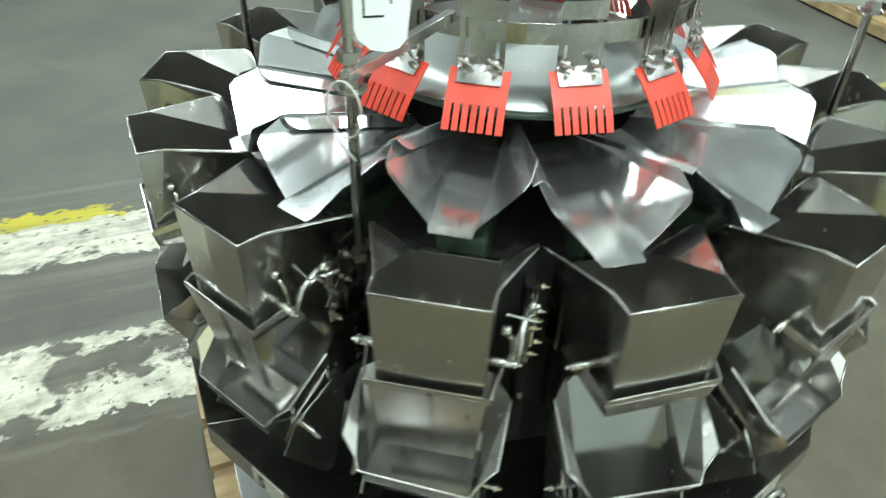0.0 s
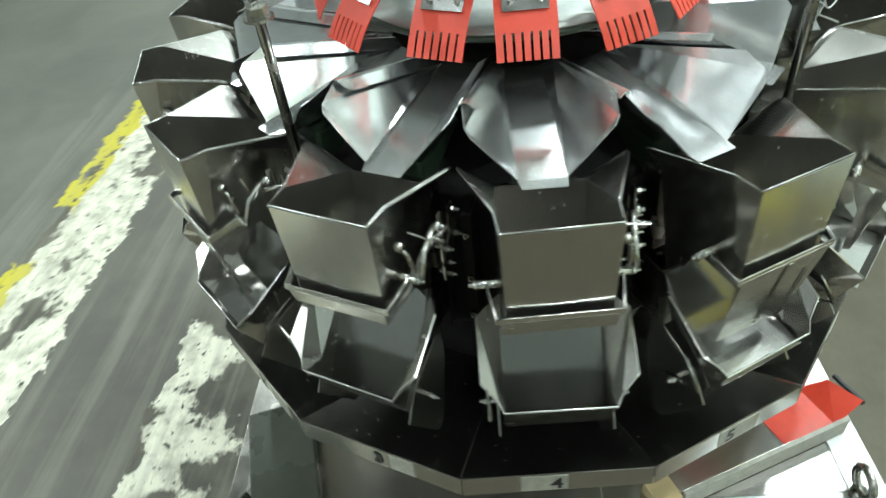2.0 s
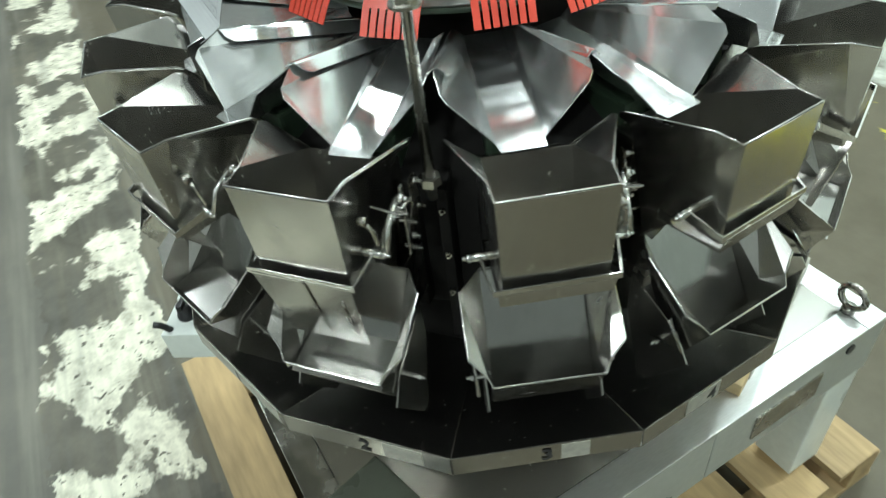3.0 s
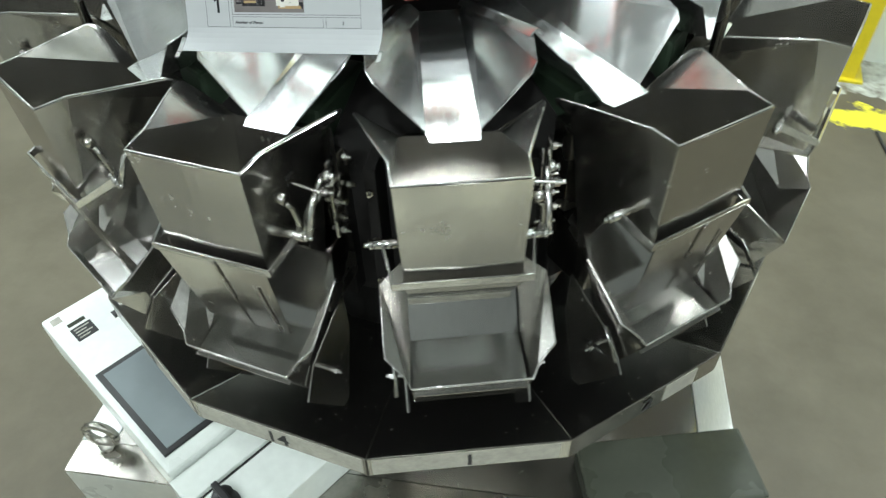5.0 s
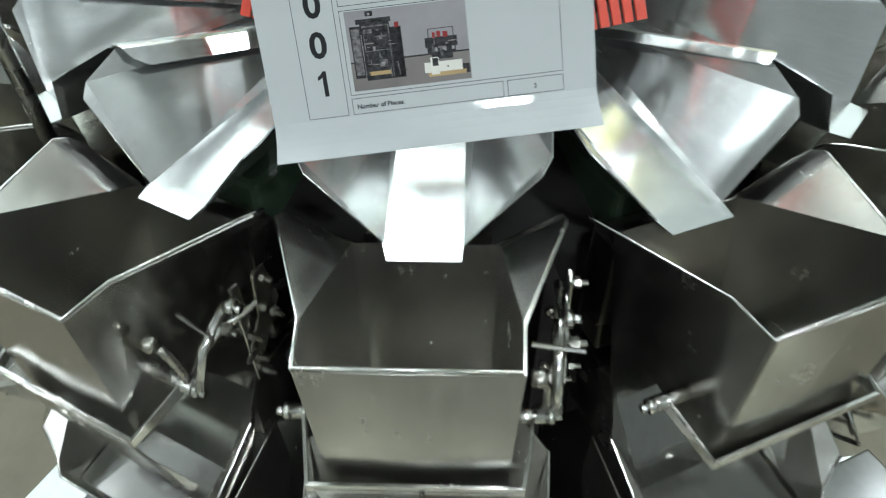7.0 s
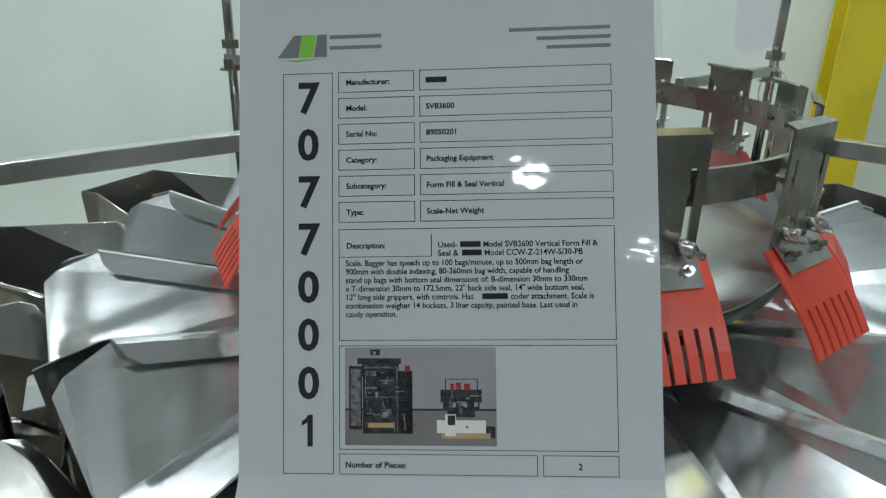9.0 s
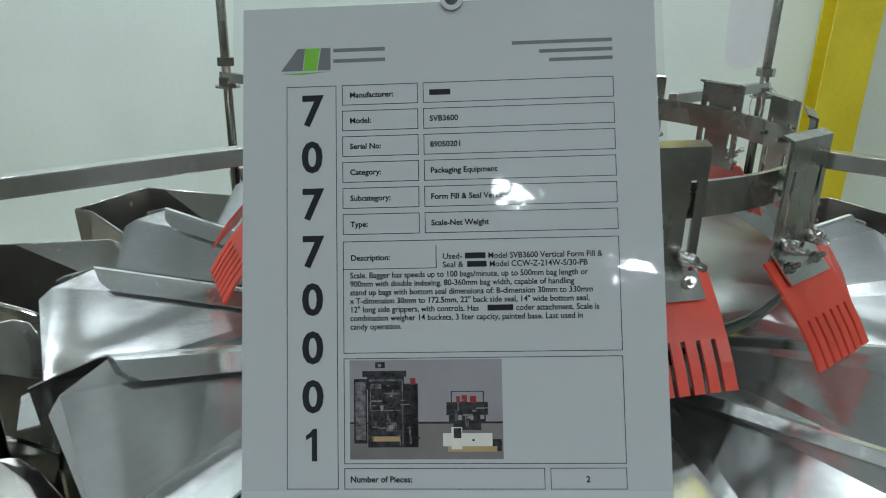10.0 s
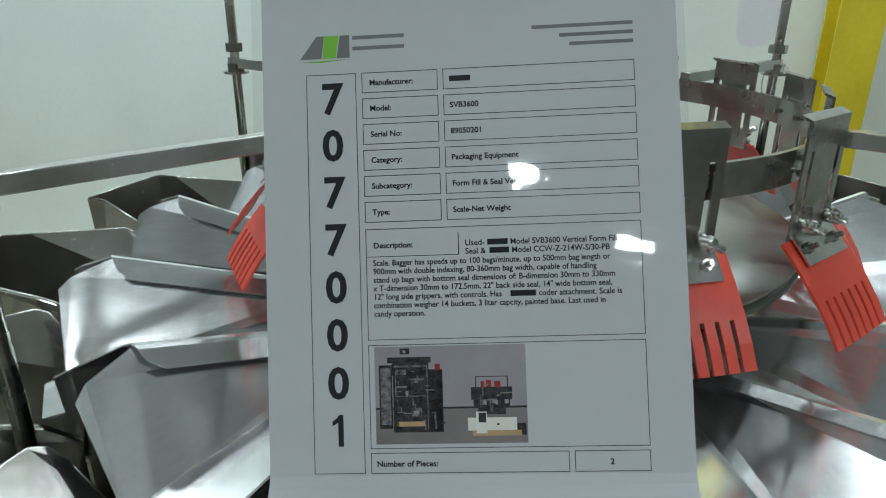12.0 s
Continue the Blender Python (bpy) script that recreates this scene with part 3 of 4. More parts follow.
def chute():
    th = thing("feeder_chute", CH, "polished stainless radial feeder chute with a rolled lip", "feeder chute", "chutes round the weigher")
    s = [[(-0.026, -0.20, 1.318), (0.026, -0.20, 1.318), (0.028, -0.447, 1.299), (-0.028, -0.447, 1.299)],
         [(-0.028, -0.447, 1.299), (0.028, -0.447, 1.299), (0.0265, -0.463, 1.2972), (-0.0265, -0.463, 1.2972)]]
    for d in (-1, 1):
        a0, a1 = (d * 0.026, -0.20, 1.318), (d * 0.028, -0.447, 1.299)
        w0, w1, w2, w3 = (d * 0.042, -0.20, 1.328), (d * 0.0875, -0.397, 1.377), (d * 0.0855, -0.432, 1.366), (d * 0.079, -0.443, 1.359)
        s.append([a0, w0, w1, w2, w3, a1])
    part("trough", shell(s, 0.0013), STEEL, th, off=CH)
    p0, p1 = Vector((-0.042, -0.20, 1.3285)), Vector((-0.0875, -0.397, 1.378))
    d = (p1 - p0).normalized()
    across = Vector((0.74, 0.17, -0.65)).normalized()
    up = Vector((0.62, -0.05, 0.78))
    prof = [(-0.004, -0.008), (-0.002, 0.001), (0.002, 0.004), (0.006, 0.0045), (0.016, 0.0035), (0.024, 0.0028)]
    lip = []
    for (x0, z0), (x1, z1) in zip(prof, prof[1:]):
        e0, e1 = max(0.0, x0 - 0.016) * 0.9, max(0.0, x1 - 0.016) * 0.9
        lip.append([p0 + across * x0 + up * z0, p1 - d * e0 + across * x0 + up * z0, p1 - d * e1 + across * x1 + up * z1, p0 + across * x1 + up * z1])
    part("lip", shell(lip, 0.0013), STEEL, th, "rolled edge lip", off=CH)
    return th


first = chute()
rng = random.Random(4)
for k in range(1, 15):
    d = CHUTE_SHIFT.get(k, (rng.uniform(-0.002, 0.002), rng.uniform(-0.004, 0.004), 0.0, rng.uniform(-1, 1)))
    at = (CH[0] + d[0], CH[1] - d[1], CH[2] + d[2])
    m = spin(k, at) @ Matrix.Rotation(radians(d[3]), 4, "Z")
    if k == 14:
        first.matrix_basis = m
    else:
        copy_thing(first, m)

# ---- pool hoppers ----
PH = (0, -0.51, 1.22)


def pool_hopper(gate_open):
    th = thing("pool_hopper", PH, "open-topped stainless pool hopper with its gate %s" % ("shut", "hanging open", "half open")[gate_open], "hopper", "pool hoppers round the weigher")
    f = [[(-0.0605, -0.588, 1.34), (0.0, -0.5892, 1.34), (0.0, -0.5840, 1.203), (-0.0565, -0.583, 1.203)],
         [(0.0, -0.5892, 1.34), (0.0605, -0.588, 1.34), (0.0565, -0.583, 1.203), (0.0, -0.5840, 1.203)],
         [(-0.055, -0.438, 1.288), (0.055, -0.438, 1.288), (0.053, -0.455, 1.21), (-0.053, -0.455, 1.21)],
         [(-0.053, -0.455, 1.21), (0.053, -0.455, 1.21), (0.052, -0.4746, 1.12), (-0.052, -0.4746, 1.12)]]
    for d in (-1, 1):
        fr, ib, sp, bk = (d * 0.0605, -0.588, 1.34), (d * 0.0625, -0.556, 1.341), (d * 0.0945, -0.466, 1.336), (d * 0.055, -0.438, 1.288)
        s1, s2 = (d * 0.0935, -0.455, 1.331), (d * 0.085, -0.447, 1.318)
        lo, lb = (d * 0.0565, -0.583, 1.203), (d * 0.053, -0.455, 1.21)
        f += [[ib, sp, s1, s2, bk], [fr, ib, bk, lb, lo], [lb, (d * 0.052, -0.4746, 1.12), (d * 0.0545, -0.525, 1.2185)]]
    part("body", shell(f, 0.0016), STEEL_HOPPER, th, off=PH)
    rim = tube([(-0.053, -0.438, 1.289), (-0.085, -0.447, 1.319), (-0.0935, -0.455, 1.332), (-0.0945, -0.466, 1.337), (-0.0625, -0.556, 1.342), (-0.0605, -0.5885, 1.341), (0.0605, -0.5885, 1.341), (0.0625, -0.556, 1.342), (0.0945, -0.466, 1.337), (0.0935, -0.455, 1.332), (0.085, -0.447, 1.319), (0.053, -0.438, 1.289)], 0.001, 6)
    part("rim", rim, STEEL_BRIGHT, th, "bright worn rim edge", True, off=PH)
    # gate: a bent strap frame on two pivots
    fr = shell([[(-0.075, -0.548, 1.243), (-0.067, -0.593, 1.228), (-0.067, -0.593, 1.220), (-0.075, -0.548, 1.232)],
                [(-0.067, -0.593, 1.228), (0.067, -0.593, 1.228), (0.067, -0.593, 1.220), (-0.067, -0.593, 1.220)],
                [(0.067, -0.593, 1.228), (0.075, -0.548, 1.243), (0.075, -0.548, 1.232), (0.067, -0.593, 1.220)]], 0.0022)
    gate = part("gate", fr, STEEL_BRIGHT, th, "bright bent steel gate frame", off=PH)
    if gate_open == 2:
        part("gate_leaf", shell([[(-0.064, -0.594, 1.224), (0.064, -0.594, 1.224), (0.056, -0.545, 1.155), (-0.056, -0.545, 1.155)]], 0.0016), STEEL_HOPPER, gate)
        part("gate_lip", box(-0.056, 0.056, -0.549, -0.545, 1.146, 1.156, 0.001), STEEL_BRIGHT, gate, "bright gate lip")
    elif gate_open:
        part("gate_leaf", shell([[(-0.064, -0.594, 1.224), (0.064, -0.594, 1.224), (0.053, -0.570, 1.10), (-0.053, -0.570, 1.10)],
                                 [(-0.053, -0.570, 1.10), (0.053, -0.570, 1.10), (0.053, -0.562, 1.097), (-0.053, -0.562, 1.097)]], 0.0016), STEEL_HOPPER, gate)
        part("stiffener", shell([[(0.002, -0.5965, 1.222), (0.006, -0.5965, 1.222), (0.006, -0.5725, 1.102), (0.002, -0.5725, 1.102)]], 0.001), STEEL_DULL, gate)
        part("stiffener", shell([[(0.042, -0.5905, 1.19), (0.045, -0.5905, 1.19), (0.045, -0.5725, 1.102), (0.042, -0.5725, 1.102)]], 0.001), STEEL_DULL, gate)
    else:
        part("gate_leaf", shell([[(-0.064, -0.594, 1.222), (0.064, -0.594, 1.222), (0.062, -0.589, 1.200), (-0.062, -0.589, 1.200)], [(-0.062, -0.589, 1.200), (0.062, -0.589, 1.200), (0.06, -0.468, 1.186), (-0.06, -0.468, 1.186)]], 0.0016), STEEL_HOPPER, gate)
    for o in gate.children:
        o.data.transform(Matrix.Translation(-Vector(PH)))
    for d in (-1, 1):
        pv = tube([(d * 0.056, -0.548, 1.238), (d * 0.085, -0.548, 1.238)], 0.0055, 10)
        bolt((d * 0.085, -0.548, 1.238), (d, 0, 0), 0.006, 0.004, pv)
        part("pivot", pv, STEEL_BRIGHT, th, "bright pivot bolt", True, off=PH)
    # linkage on the actuator side
    lk = tube([(0.083, -0.548, 1.238), (0.086, -0.533, 1.262), (0.096, -0.518, 1.277)], 0.0035, 8)
    tube([(0.096, -0.518, 1.277), (0.097, -0.45, 1.262)], 0.003, 8, lk)
    part("link_rod", lk, STEEL_BRIGHT, th, "bent bright link rod", True, off=PH)
    for by, bz, br in ((-0.518, 1.277, 0.0048), (-0.50, 1.25, 0.004), (-0.497, 1.208, 0.004)):
        nb = bolt((0.098, by, bz), (1, 0, 0), br, 0.006)
        tube([(0.087, by, bz), (0.098, by, bz)], br * 0.6, 8, nb)
        part("link_bolt", nb, STEEL_DULL, th, off=PH)
    for y0, z0, z1 in ((-0.5, 1.20, 1.30), (-0.474, 1.225, 1.285)):
        part("link_strap", box(0.094, 0.097, y0 - 0.004, y0 + 0.004, z0, z1, 0.001), STEEL_DULL, th, off=PH)
    arm = tube([(0.090, -0.548, 1.240), (0.090, -0.534, 1.268), (0.092, -0.507, 1.288)], 0.0042, 6)
    bolt((0.094, -0.507, 1.288), (1, 0, 0), 0.0065, 0.006, arm)
    part("crank_arm", arm, STEEL_BRIGHT, th, "bright cranked lever with a bolt", True, off=PH)
    hook = tube([(0.074, -0.556, 1.290), (0.081, -0.553, 1.278), (0.083, -0.550, 1.258), (0.080, -0.548, 1.244)], 0.003, 8)
    tube([(0.070, -0.557, 1.292), (0.079, -0.557, 1.292)], 0.006, 8, hook)
    part("spring_hook", hook, STEEL_DULL, th, "dull bent spring hook", True, off=PH)
    part("toggle_plate", shell([[(0.101, -0.512, 1.232), (0.101, -0.494, 1.228), (0.101, -0.468, 1.262), (0.101, -0.474, 1.300), (0.101, -0.486, 1.300), (0.101, -0.490, 1.262)]], 0.002), STEEL_DULL, th, off=PH)
    for by, bz in ((-0.503, 1.233), (-0.480, 1.294), (-0.479, 1.258)):
        part("toggle_bolt", bolt((0.103, by, bz), (1, 0, 0), 0.0042, 0.004), STEEL_DULL, th, off=PH)
    part("cross_pin", tube([(0.072, -0.53, 1.29), (0.105, -0.535, 1.29)], 0.0018, 6), STEEL_BRIGHT, th, off=PH)
    part("hook_plate", box(-0.05, 0.05, -0.44, -0.405, 1.15, 1.27, 0.003), STEEL_DULL, th, off=PH)
    return th


OPEN = (2, 5, 6, 8, 10, 12, 13, 14)
# each hopper hangs with a little play on its hooks
POOL_PLAY = {1: (-0.0062, 0.0012, -0.5), 2: (-0.0107, 0.0018, -0.2), 3: (0.0089, -0.0013, 0.8), 4: (-0.0025, 0.0, 1.4), 5: (-0.0017, -0.002, -1.2), 6: (0.0063, -0.002, 2.8), 7: (-0.0086, 0.0065, 3.7), 13: (0.0054, -0.0016, 1.4), 14: (-0.0015, 0.0028, 1.2)}
kinds = {}
for k in range(1, 15):
    op = 2 if k == 1 else int(k in OPEN)
    dx, dy, yaw = POOL_PLAY.get(k, (0.0, 0.0, 0.4))
    m = spin(k, (PH[0] + dx, PH[1] + dy, PH[2])) @ Matrix.Rotation(radians(yaw), 4, "Z")
    if op not in kinds:
        kinds[op] = pool_hopper(op)
        kinds[op].matrix_basis = m
    else:
        copy_thing(kinds[op], m)

# ---- weigh hoppers ----
WH = (0, -0.55, 0.98)


def weigh_hopper(shut):
    th = thing("weigh_hopper", WH, "dark stainless weigh hopper with flared sides, %s" % ("its slide tipped", "its floor shut")[shut], "hopper", "weigh hoppers round the weigher")
    f = [[(-0.067, -0.607, 1.076), (0.067, -0.607, 1.076), (0.066, -0.556, 0.978), (-0.066, -0.556, 0.978)],
         [(-0.064, -0.478, 1.150), (0.064, -0.478, 1.150), (0.062, -0.540, 0.985), (-0.062, -0.540, 0.985)]]
    for d in (-1, 1):
        fr, ws, w2, bk = (d * 0.067, -0.607, 1.076), (d * 0.093, -0.588, 1.110), (d * 0.093, -0.52, 1.155), (d * 0.064, -0.478, 1.150)
        mid, lo, lb = (d * 0.068, -0.57, 1.06), (d * 0.066, -0.556, 0.978), (d * 0.062, -0.540, 0.985)
        notch = (d * 0.074, -0.598, 1.088)
        f += [[fr, notch, mid, lo], [notch, ws, w2, mid], [w2, bk, mid], [mid, bk, lb, lo]]
    part("body", shell(f, 0.0016), STEEL_HOPPER, th, off=WH)
    y1, z1, y2, z2 = (-0.532, 1.066, -0.603, 1.054) if shut else (-0.523, 1.081, -0.565, 1.012)
    sl = shell([[(-0.063, -0.482, 1.149), (0.063, -0.482, 1.149), (0.064, y1, z1), (-0.064, y1, z1)], [(-0.064, y1, z1), (0.064, y1, z1), (0.0645, y2, z2), (-0.0645, y2, z2)]], 0.0014)
    part("slide", sl, STEEL_SLIDE, th, "polished sloping inner slide", off=WH)
    part("rim", tube([(-0.093, -0.588, 1.111), (-0.074, -0.598, 1.089), (-0.067, -0.6075, 1.077), (0.067, -0.6075, 1.077), (0.074, -0.598, 1.089), (0.093, -0.588, 1.111)], 0.0011, 6), STEEL_BRIGHT, th, "bright worn rim edge", True, off=WH)
    for d in (-1, 1):
        pl = shell([[(d * 0.0725, -0.480, 1.085), (d * 0.0725, -0.565, 1.045), (d * 0.0725, -0.590, 1.005), (d * 0.0725, -0.525, 0.905), (d * 0.0725, -0.510, 0.905), (d * 0.0725, -0.478, 1.02)]], 0.002)
        part("gate_side", pl, STEEL_DARK, th, "dark steel gate side plate", off=WH)
    lk = tube([(-0.085, -0.56, 1.075), (-0.085, -0.585, 1.035), (-0.085, -0.53, 1.02)], 0.0028, 6)
    part("link_rod", lk, STEEL_BRIGHT, th, "bright link rod", True, off=WH)
    for d in (-1, 1):
        nb = bolt((d * 0.088, -0.545, 1.02), (d, 0, 0), 0.006, 0.004, tube([(d * 0.066, -0.545, 1.02), (d * 0.088, -0.545, 1.02)], 0.004, 8))
        part("pivot_bolt", nb, STEEL_BRIGHT, th, "bright pivot bolt", off=WH)
    part("hook_plate", box(-0.05, 0.05, -0.48, -0.40, 1.04, 1.13, 0.003), STEEL_DULL, th, off=WH)
    return th


scales = {}
for k in range(1, 15):
    shut = int(k in OPEN or k == 1)
    m = spin(k, WH) @ Matrix.Rotation(radians(rng.uniform(-1, 1)), 4, "Z")
    if shut not in scales:
        scales[shut] = weigh_hopper(shut)
        scales[shut].matrix_basis = m
    else:
        copy_thing(scales[shut], m)

# ---- distribution disc, ring and flaps ----
disc = thing("distribution_disc", (0, 0, 1.385), "brushed steel distribution disc with a centre screw", "disc")
part("plate", lathe([(0.245, 0.0), (0.25, 0.002), (0.25, 0.006), (0.18, 0.014), (0.02, 0.03)], 72), DISC, disc, "", True)
part("gasket", lathe([(0.247, -0.006), (0.2515, -0.006), (0.2515, 0.0015), (0.247, 0.0015)], 72, cap=False), GREEN, disc, "dark green edge gasket", True)
part("screw", lathe([(0.012, 0.030), (0.012, 0.033), (0.006, 0.035), (0.006, 0.042)], 12), STEEL_BRIGHT, disc)

RB, RZ = 0.25, 1.49
band = thing("flap_ring", (0, 0, RZ), "round flat-bar ring holding the flap brackets", "ring")
part("hoop", lathe([(RB - 0.004, -0.0125), (RB, -0.0125), (RB, 0.0125), (RB - 0.004, 0.0125), (RB - 0.004, -0.0125)], 64, cap=False), STEEL_DULL, band)

RODS = (2.5, 5.5, 9.5, 12.5)
for h in RODS:
    m = spin(h)
    arm = part("arm", box(-0.006, 0.006, -0.485, -RB - 0.001, 0.007, 0.020, 0.001), STEEL_BRIGHT, band)
    arm.matrix_local = m
    at = m @ Vector((0, -0.476, 0))
    rod = thing("threaded_rod", (at.x, at.y, 1.26), "threaded steel rod standing between the chutes", "rod", "rods holding the flap ring")
    part("shank", tube([(0, 0, 0), (0, 0, 0.62)], 0.0062, 12), STEEL_DULL, rod, "", True)
    for z in (0.02, 0.232, 0.258):
        part("nut", tube([(0, 0, z), (0, 0, z + 0.011)], 0.0125, 6), STEEL_DULL, rod)
    part("washer", tube([(0, 0, 0.229), (0, 0, 0.232)], 0.017, 16), STEEL_DULL, rod)

FB = (0, -0.25, 1.43)


def flap():
    th = thing("flap_bracket", FB, "slotted steel bracket with a slit red rubber flap", "flap bracket", "flap brackets on the ring")
    y = -RB - 0.003
    gx, gz = (-0.029, -0.022, -0.017, 0.017, 0.022, 0.029), (1.435, 1.447, 1.505, 1.527)
    plate = [[(gx[i], y, gz[j]), (gx[i + 1], y, gz[j]), (gx[i + 1], y, gz[j + 1]), (gx[i], y, gz[j + 1])] for i in range(5) for j in range(3) if not (j == 1 and i in (1, 3))]
    plate += [[(gx[i], y, 1.527), (gx[i + 1], y, 1.527), (gx[i + 1], y + 0.008, 1.530), (gx[i], y + 0.008, 1.530)] for i in range(5)]
    bm = shell(plate, 0.002)
    part("bracket", bm, STEEL_DULL, th, off=FB)
    for d in (-1, 1):
        w = tube([(d * 0.019, y - 0.001, 1.452), (d * 0.019, y - 0.012, 1.452)], 0.0055, 8)
        tube([(d * 0.019 - 0.010, y - 0.012, 1.458), (d * 0.019, y - 0.009, 1.452), (d * 0.019 + 0.010, y - 0.012, 1.447)], 0.0028, 8, w)
        part("wing_nut", w, STEEL_BRIGHT, th, "bright wing nut", True, off=FB)
        part("bolt", bolt((d * 0.019, y + 0.003, 1.49), (0, 1, 0), 0.005, 0.004), STEEL_DULL, th, off=FB)
    top, low = Vector((0, -0.252, 1.440)), Vector((0, -0.300, 1.374))
    dn = (low - top)

    n = Vector((0, dn.z, -dn.y)).normalized()

    def at(x, a, lift=0.0):
        v = top + dn * a + n * (lift + 0.006 * math.sin(a * 2.2))
        return (x, v.y, v.z)
    faces, teeth, gap, slit = [], 7, 0.0017, 0.58
    xs = []
    for i in range(teeth):
        x0, x1 = -0.039 + 0.078 * i / teeth, -0.039 + 0.078 * (i + 1) / teeth
        xs += [x0 + (gap if i else 0), x1 - (gap if i < teeth - 1 else 0)]
    for i, (x0, x1) in enumerate(zip(xs, xs[1:])):
        levels = (0.0, 0.28, slit, 0.78, 1.0) if i % 2 == 0 else (0.0, 0.28, slit)
        for a, b in zip(levels, levels[1:]):
            faces.append([at(x0, a), at(x1, a), at(x1, b), at(x0, b)])
    bm = shell(faces, 0.002)
    part("rubber_flap", bm, RED, th, "slit red rubber flap", off=FB)
    cl = shell([[at(-0.029, -0.05, 0.004), at(0.029, -0.05, 0.004), at(0.029, 0.26, 0.004), at(-0.029, 0.26, 0.004)]], 0.0015)
    part("clamp_plate", cl, STEEL_BRIGHT, th, off=FB)
    for d in (-1, 1):
        p = Vector(at(0, 0.11, 0.005))
        part("clamp_bolt", bolt((d * 0.019, p.y, p.z), n, 0.0042, 0.003), STEEL_DULL, th, off=FB)
    return th


FLAP_SHIFT = {6: (-0.015, -0.004), 7: (0, -0.014), 3: (0.012, -0.004), 2: (0.008, 0.012), 5: (-0.004, 0.008)}
fb = flap()
for k in range(1, 15):
    d = FLAP_SHIFT.get(k, (0, 0))
    m = spin(k, (FB[0] + d[0], FB[1] - d[1], FB[2])) @ Matrix.Rotation(radians(rng.uniform(-3, 3)), 4, "Z")
    if k == 14:
        fb.matrix_basis = m
    else:
        copy_thing(fb, m)

# ---- control unit, junction box and other parts on the base ----
hmi = thing("control_unit", (-0.602, -0.470, TOP), "white touch-screen control unit lying flat on the base", "control unit")
hmi.rotation_euler = (0, 0, radians(-22.4))
ht = 0.092
part("housing", box(0, 0.447, 0, 0.20, 0.0, ht, 0.006), WHITE_PAINT, hmi)
part("screen_frame", box(0.192, 0.420, 0.012, 0.132, ht - 0.002, ht + 0.003, 0.002), BLACK, hmi, "black screen frame")
part("screen", box(0.203, 0.409, 0.022, 0.122, ht + 0.0005, ht + 0.0036), SCREEN, hmi, "grey unlit touch screen")
part("label", box(0.062, 0.100, 0.028, 0.066, ht - 0.001, ht + 0.0006), BLACK, hmi, "black printed label")
for i in range(4):
    part("label_line", box(0.067 + i * 0.008, 0.070 + i * 0.008, 0.033, 0.061 - (i % 2) * 0.008, ht, ht + 0.001), TAPE, hmi)
part("note", box(0.045, 0.055, 0.03, 0.062, ht - 0.001, ht + 0.0005), GREY_PAINT, hmi)
part("card_slot", box(0.076, 0.096, 0.100, 0.19, ht - 0.004, ht + 0.001), BLACK, hmi, "black card slot")
part("corner_stain", box(0.012, 0.03, 0.012, 0.03, ht - 0.001, ht + 0.0004), TAPE, hmi)

cb = thing("switch_box", (-0.602, -0.470, TOP), "white electrical box with a black rotary switch", "electrical box")
cb.rotation_euler = (0, 0, radians(-22.4))
part("hinge_cover", box(0.450, 0.502, -0.005, 0.24, 0.0, 0.078, 0.003), WHITE_PAINT, cb)
part("seam", box(0.502, 0.508, -0.003, 0.24, 0.0, 0.070), BLACK, cb)
part("body", box(0.508, 0.600, -0.005, 0.24, 0.0, 0.074, 0.003), WHITE_PAINT, cb)
kn = lathe([(0.021, 0.074), (0.021, 0.082), (0.017, 0.084), (0.016, 0.106), (0.012, 0.108)], 20)
bmesh.ops.translate(kn, verts=kn.verts, vec=(0.545, 0.036, 0))
knob = part("rotary_switch", kn, BLACK, cb, "black rotary switch", True)
part("switch_grip", box(0.525, 0.565, 0.031, 0.041, 0.104, 0.118, 0.002), BLACK, knob)
part("cable_gland", tube([(0.585, 0.012, 0.074), (0.592, 0.002, 0.095), (0.594, -0.012, 0.100)], 0.007, 8), CABLE, cb, "", True)

jb = thing("junction_box", (0.520, -0.352, TOP), "dull grey-green painted junction box at the base corner", "junction box")
jb.rotation_euler = (0, 0, radians(26))
part("body", box(-0.132, 0.132, -0.056, 0.056, 0.0, 0.046, 0.006), GREY_PAINT, jb)
part("lid", box(-0.135, 0.135, -0.059, 0.059, 0.042, 0.053, 0.004), GREY_PAINT, jb)
part("gland", tube([(0.10, -0.058, 0.02), (0.10, -0.085, 0.02)], 0.012, 10), BLACK, jb, "", True)

guard = thing("trough", (0.455, 0.328, TOP + 0.001), "steel trough with a red plastic end lying on the base", "trough")
guard.rotation_euler = (0, 0, math.atan2(0.276, -0.185))
for name, x0, x1, mat in (("steel_channel", 0.0, 0.222, STEEL_DARK), ("red_channel", 0.224, 0.33, RED)):
    f = [[(x0, 0.004, 0.036), (x0, 0.012, 0.004), (x1, 0.012, 0.004), (x1, 0.004, 0.036)],
         [(x0, 0.012, 0.004), (x0, 0.105, 0.004), (x1, 0.105, 0.004), (x1, 0.012, 0.004)],
         [(x0, 0.105, 0.004), (x0, 0.118, 0.05), (x1, 0.118, 0.05), (x1, 0.105, 0.004)]]
    if mat == RED:
        f.append([(0.33, 0.012, 0.004), (0.33, 0.105, 0.004), (0.372, 0.082, 0.030), (0.388, 0.018, 0.034)])
    part(name, shell(f, 0.002), mat, guard)
part("edge_strip", box(0.0, 0.335, -0.004, 0.004, 0.0, 0.04, 0.001), TAPE, guard, "pale worn edge strip")
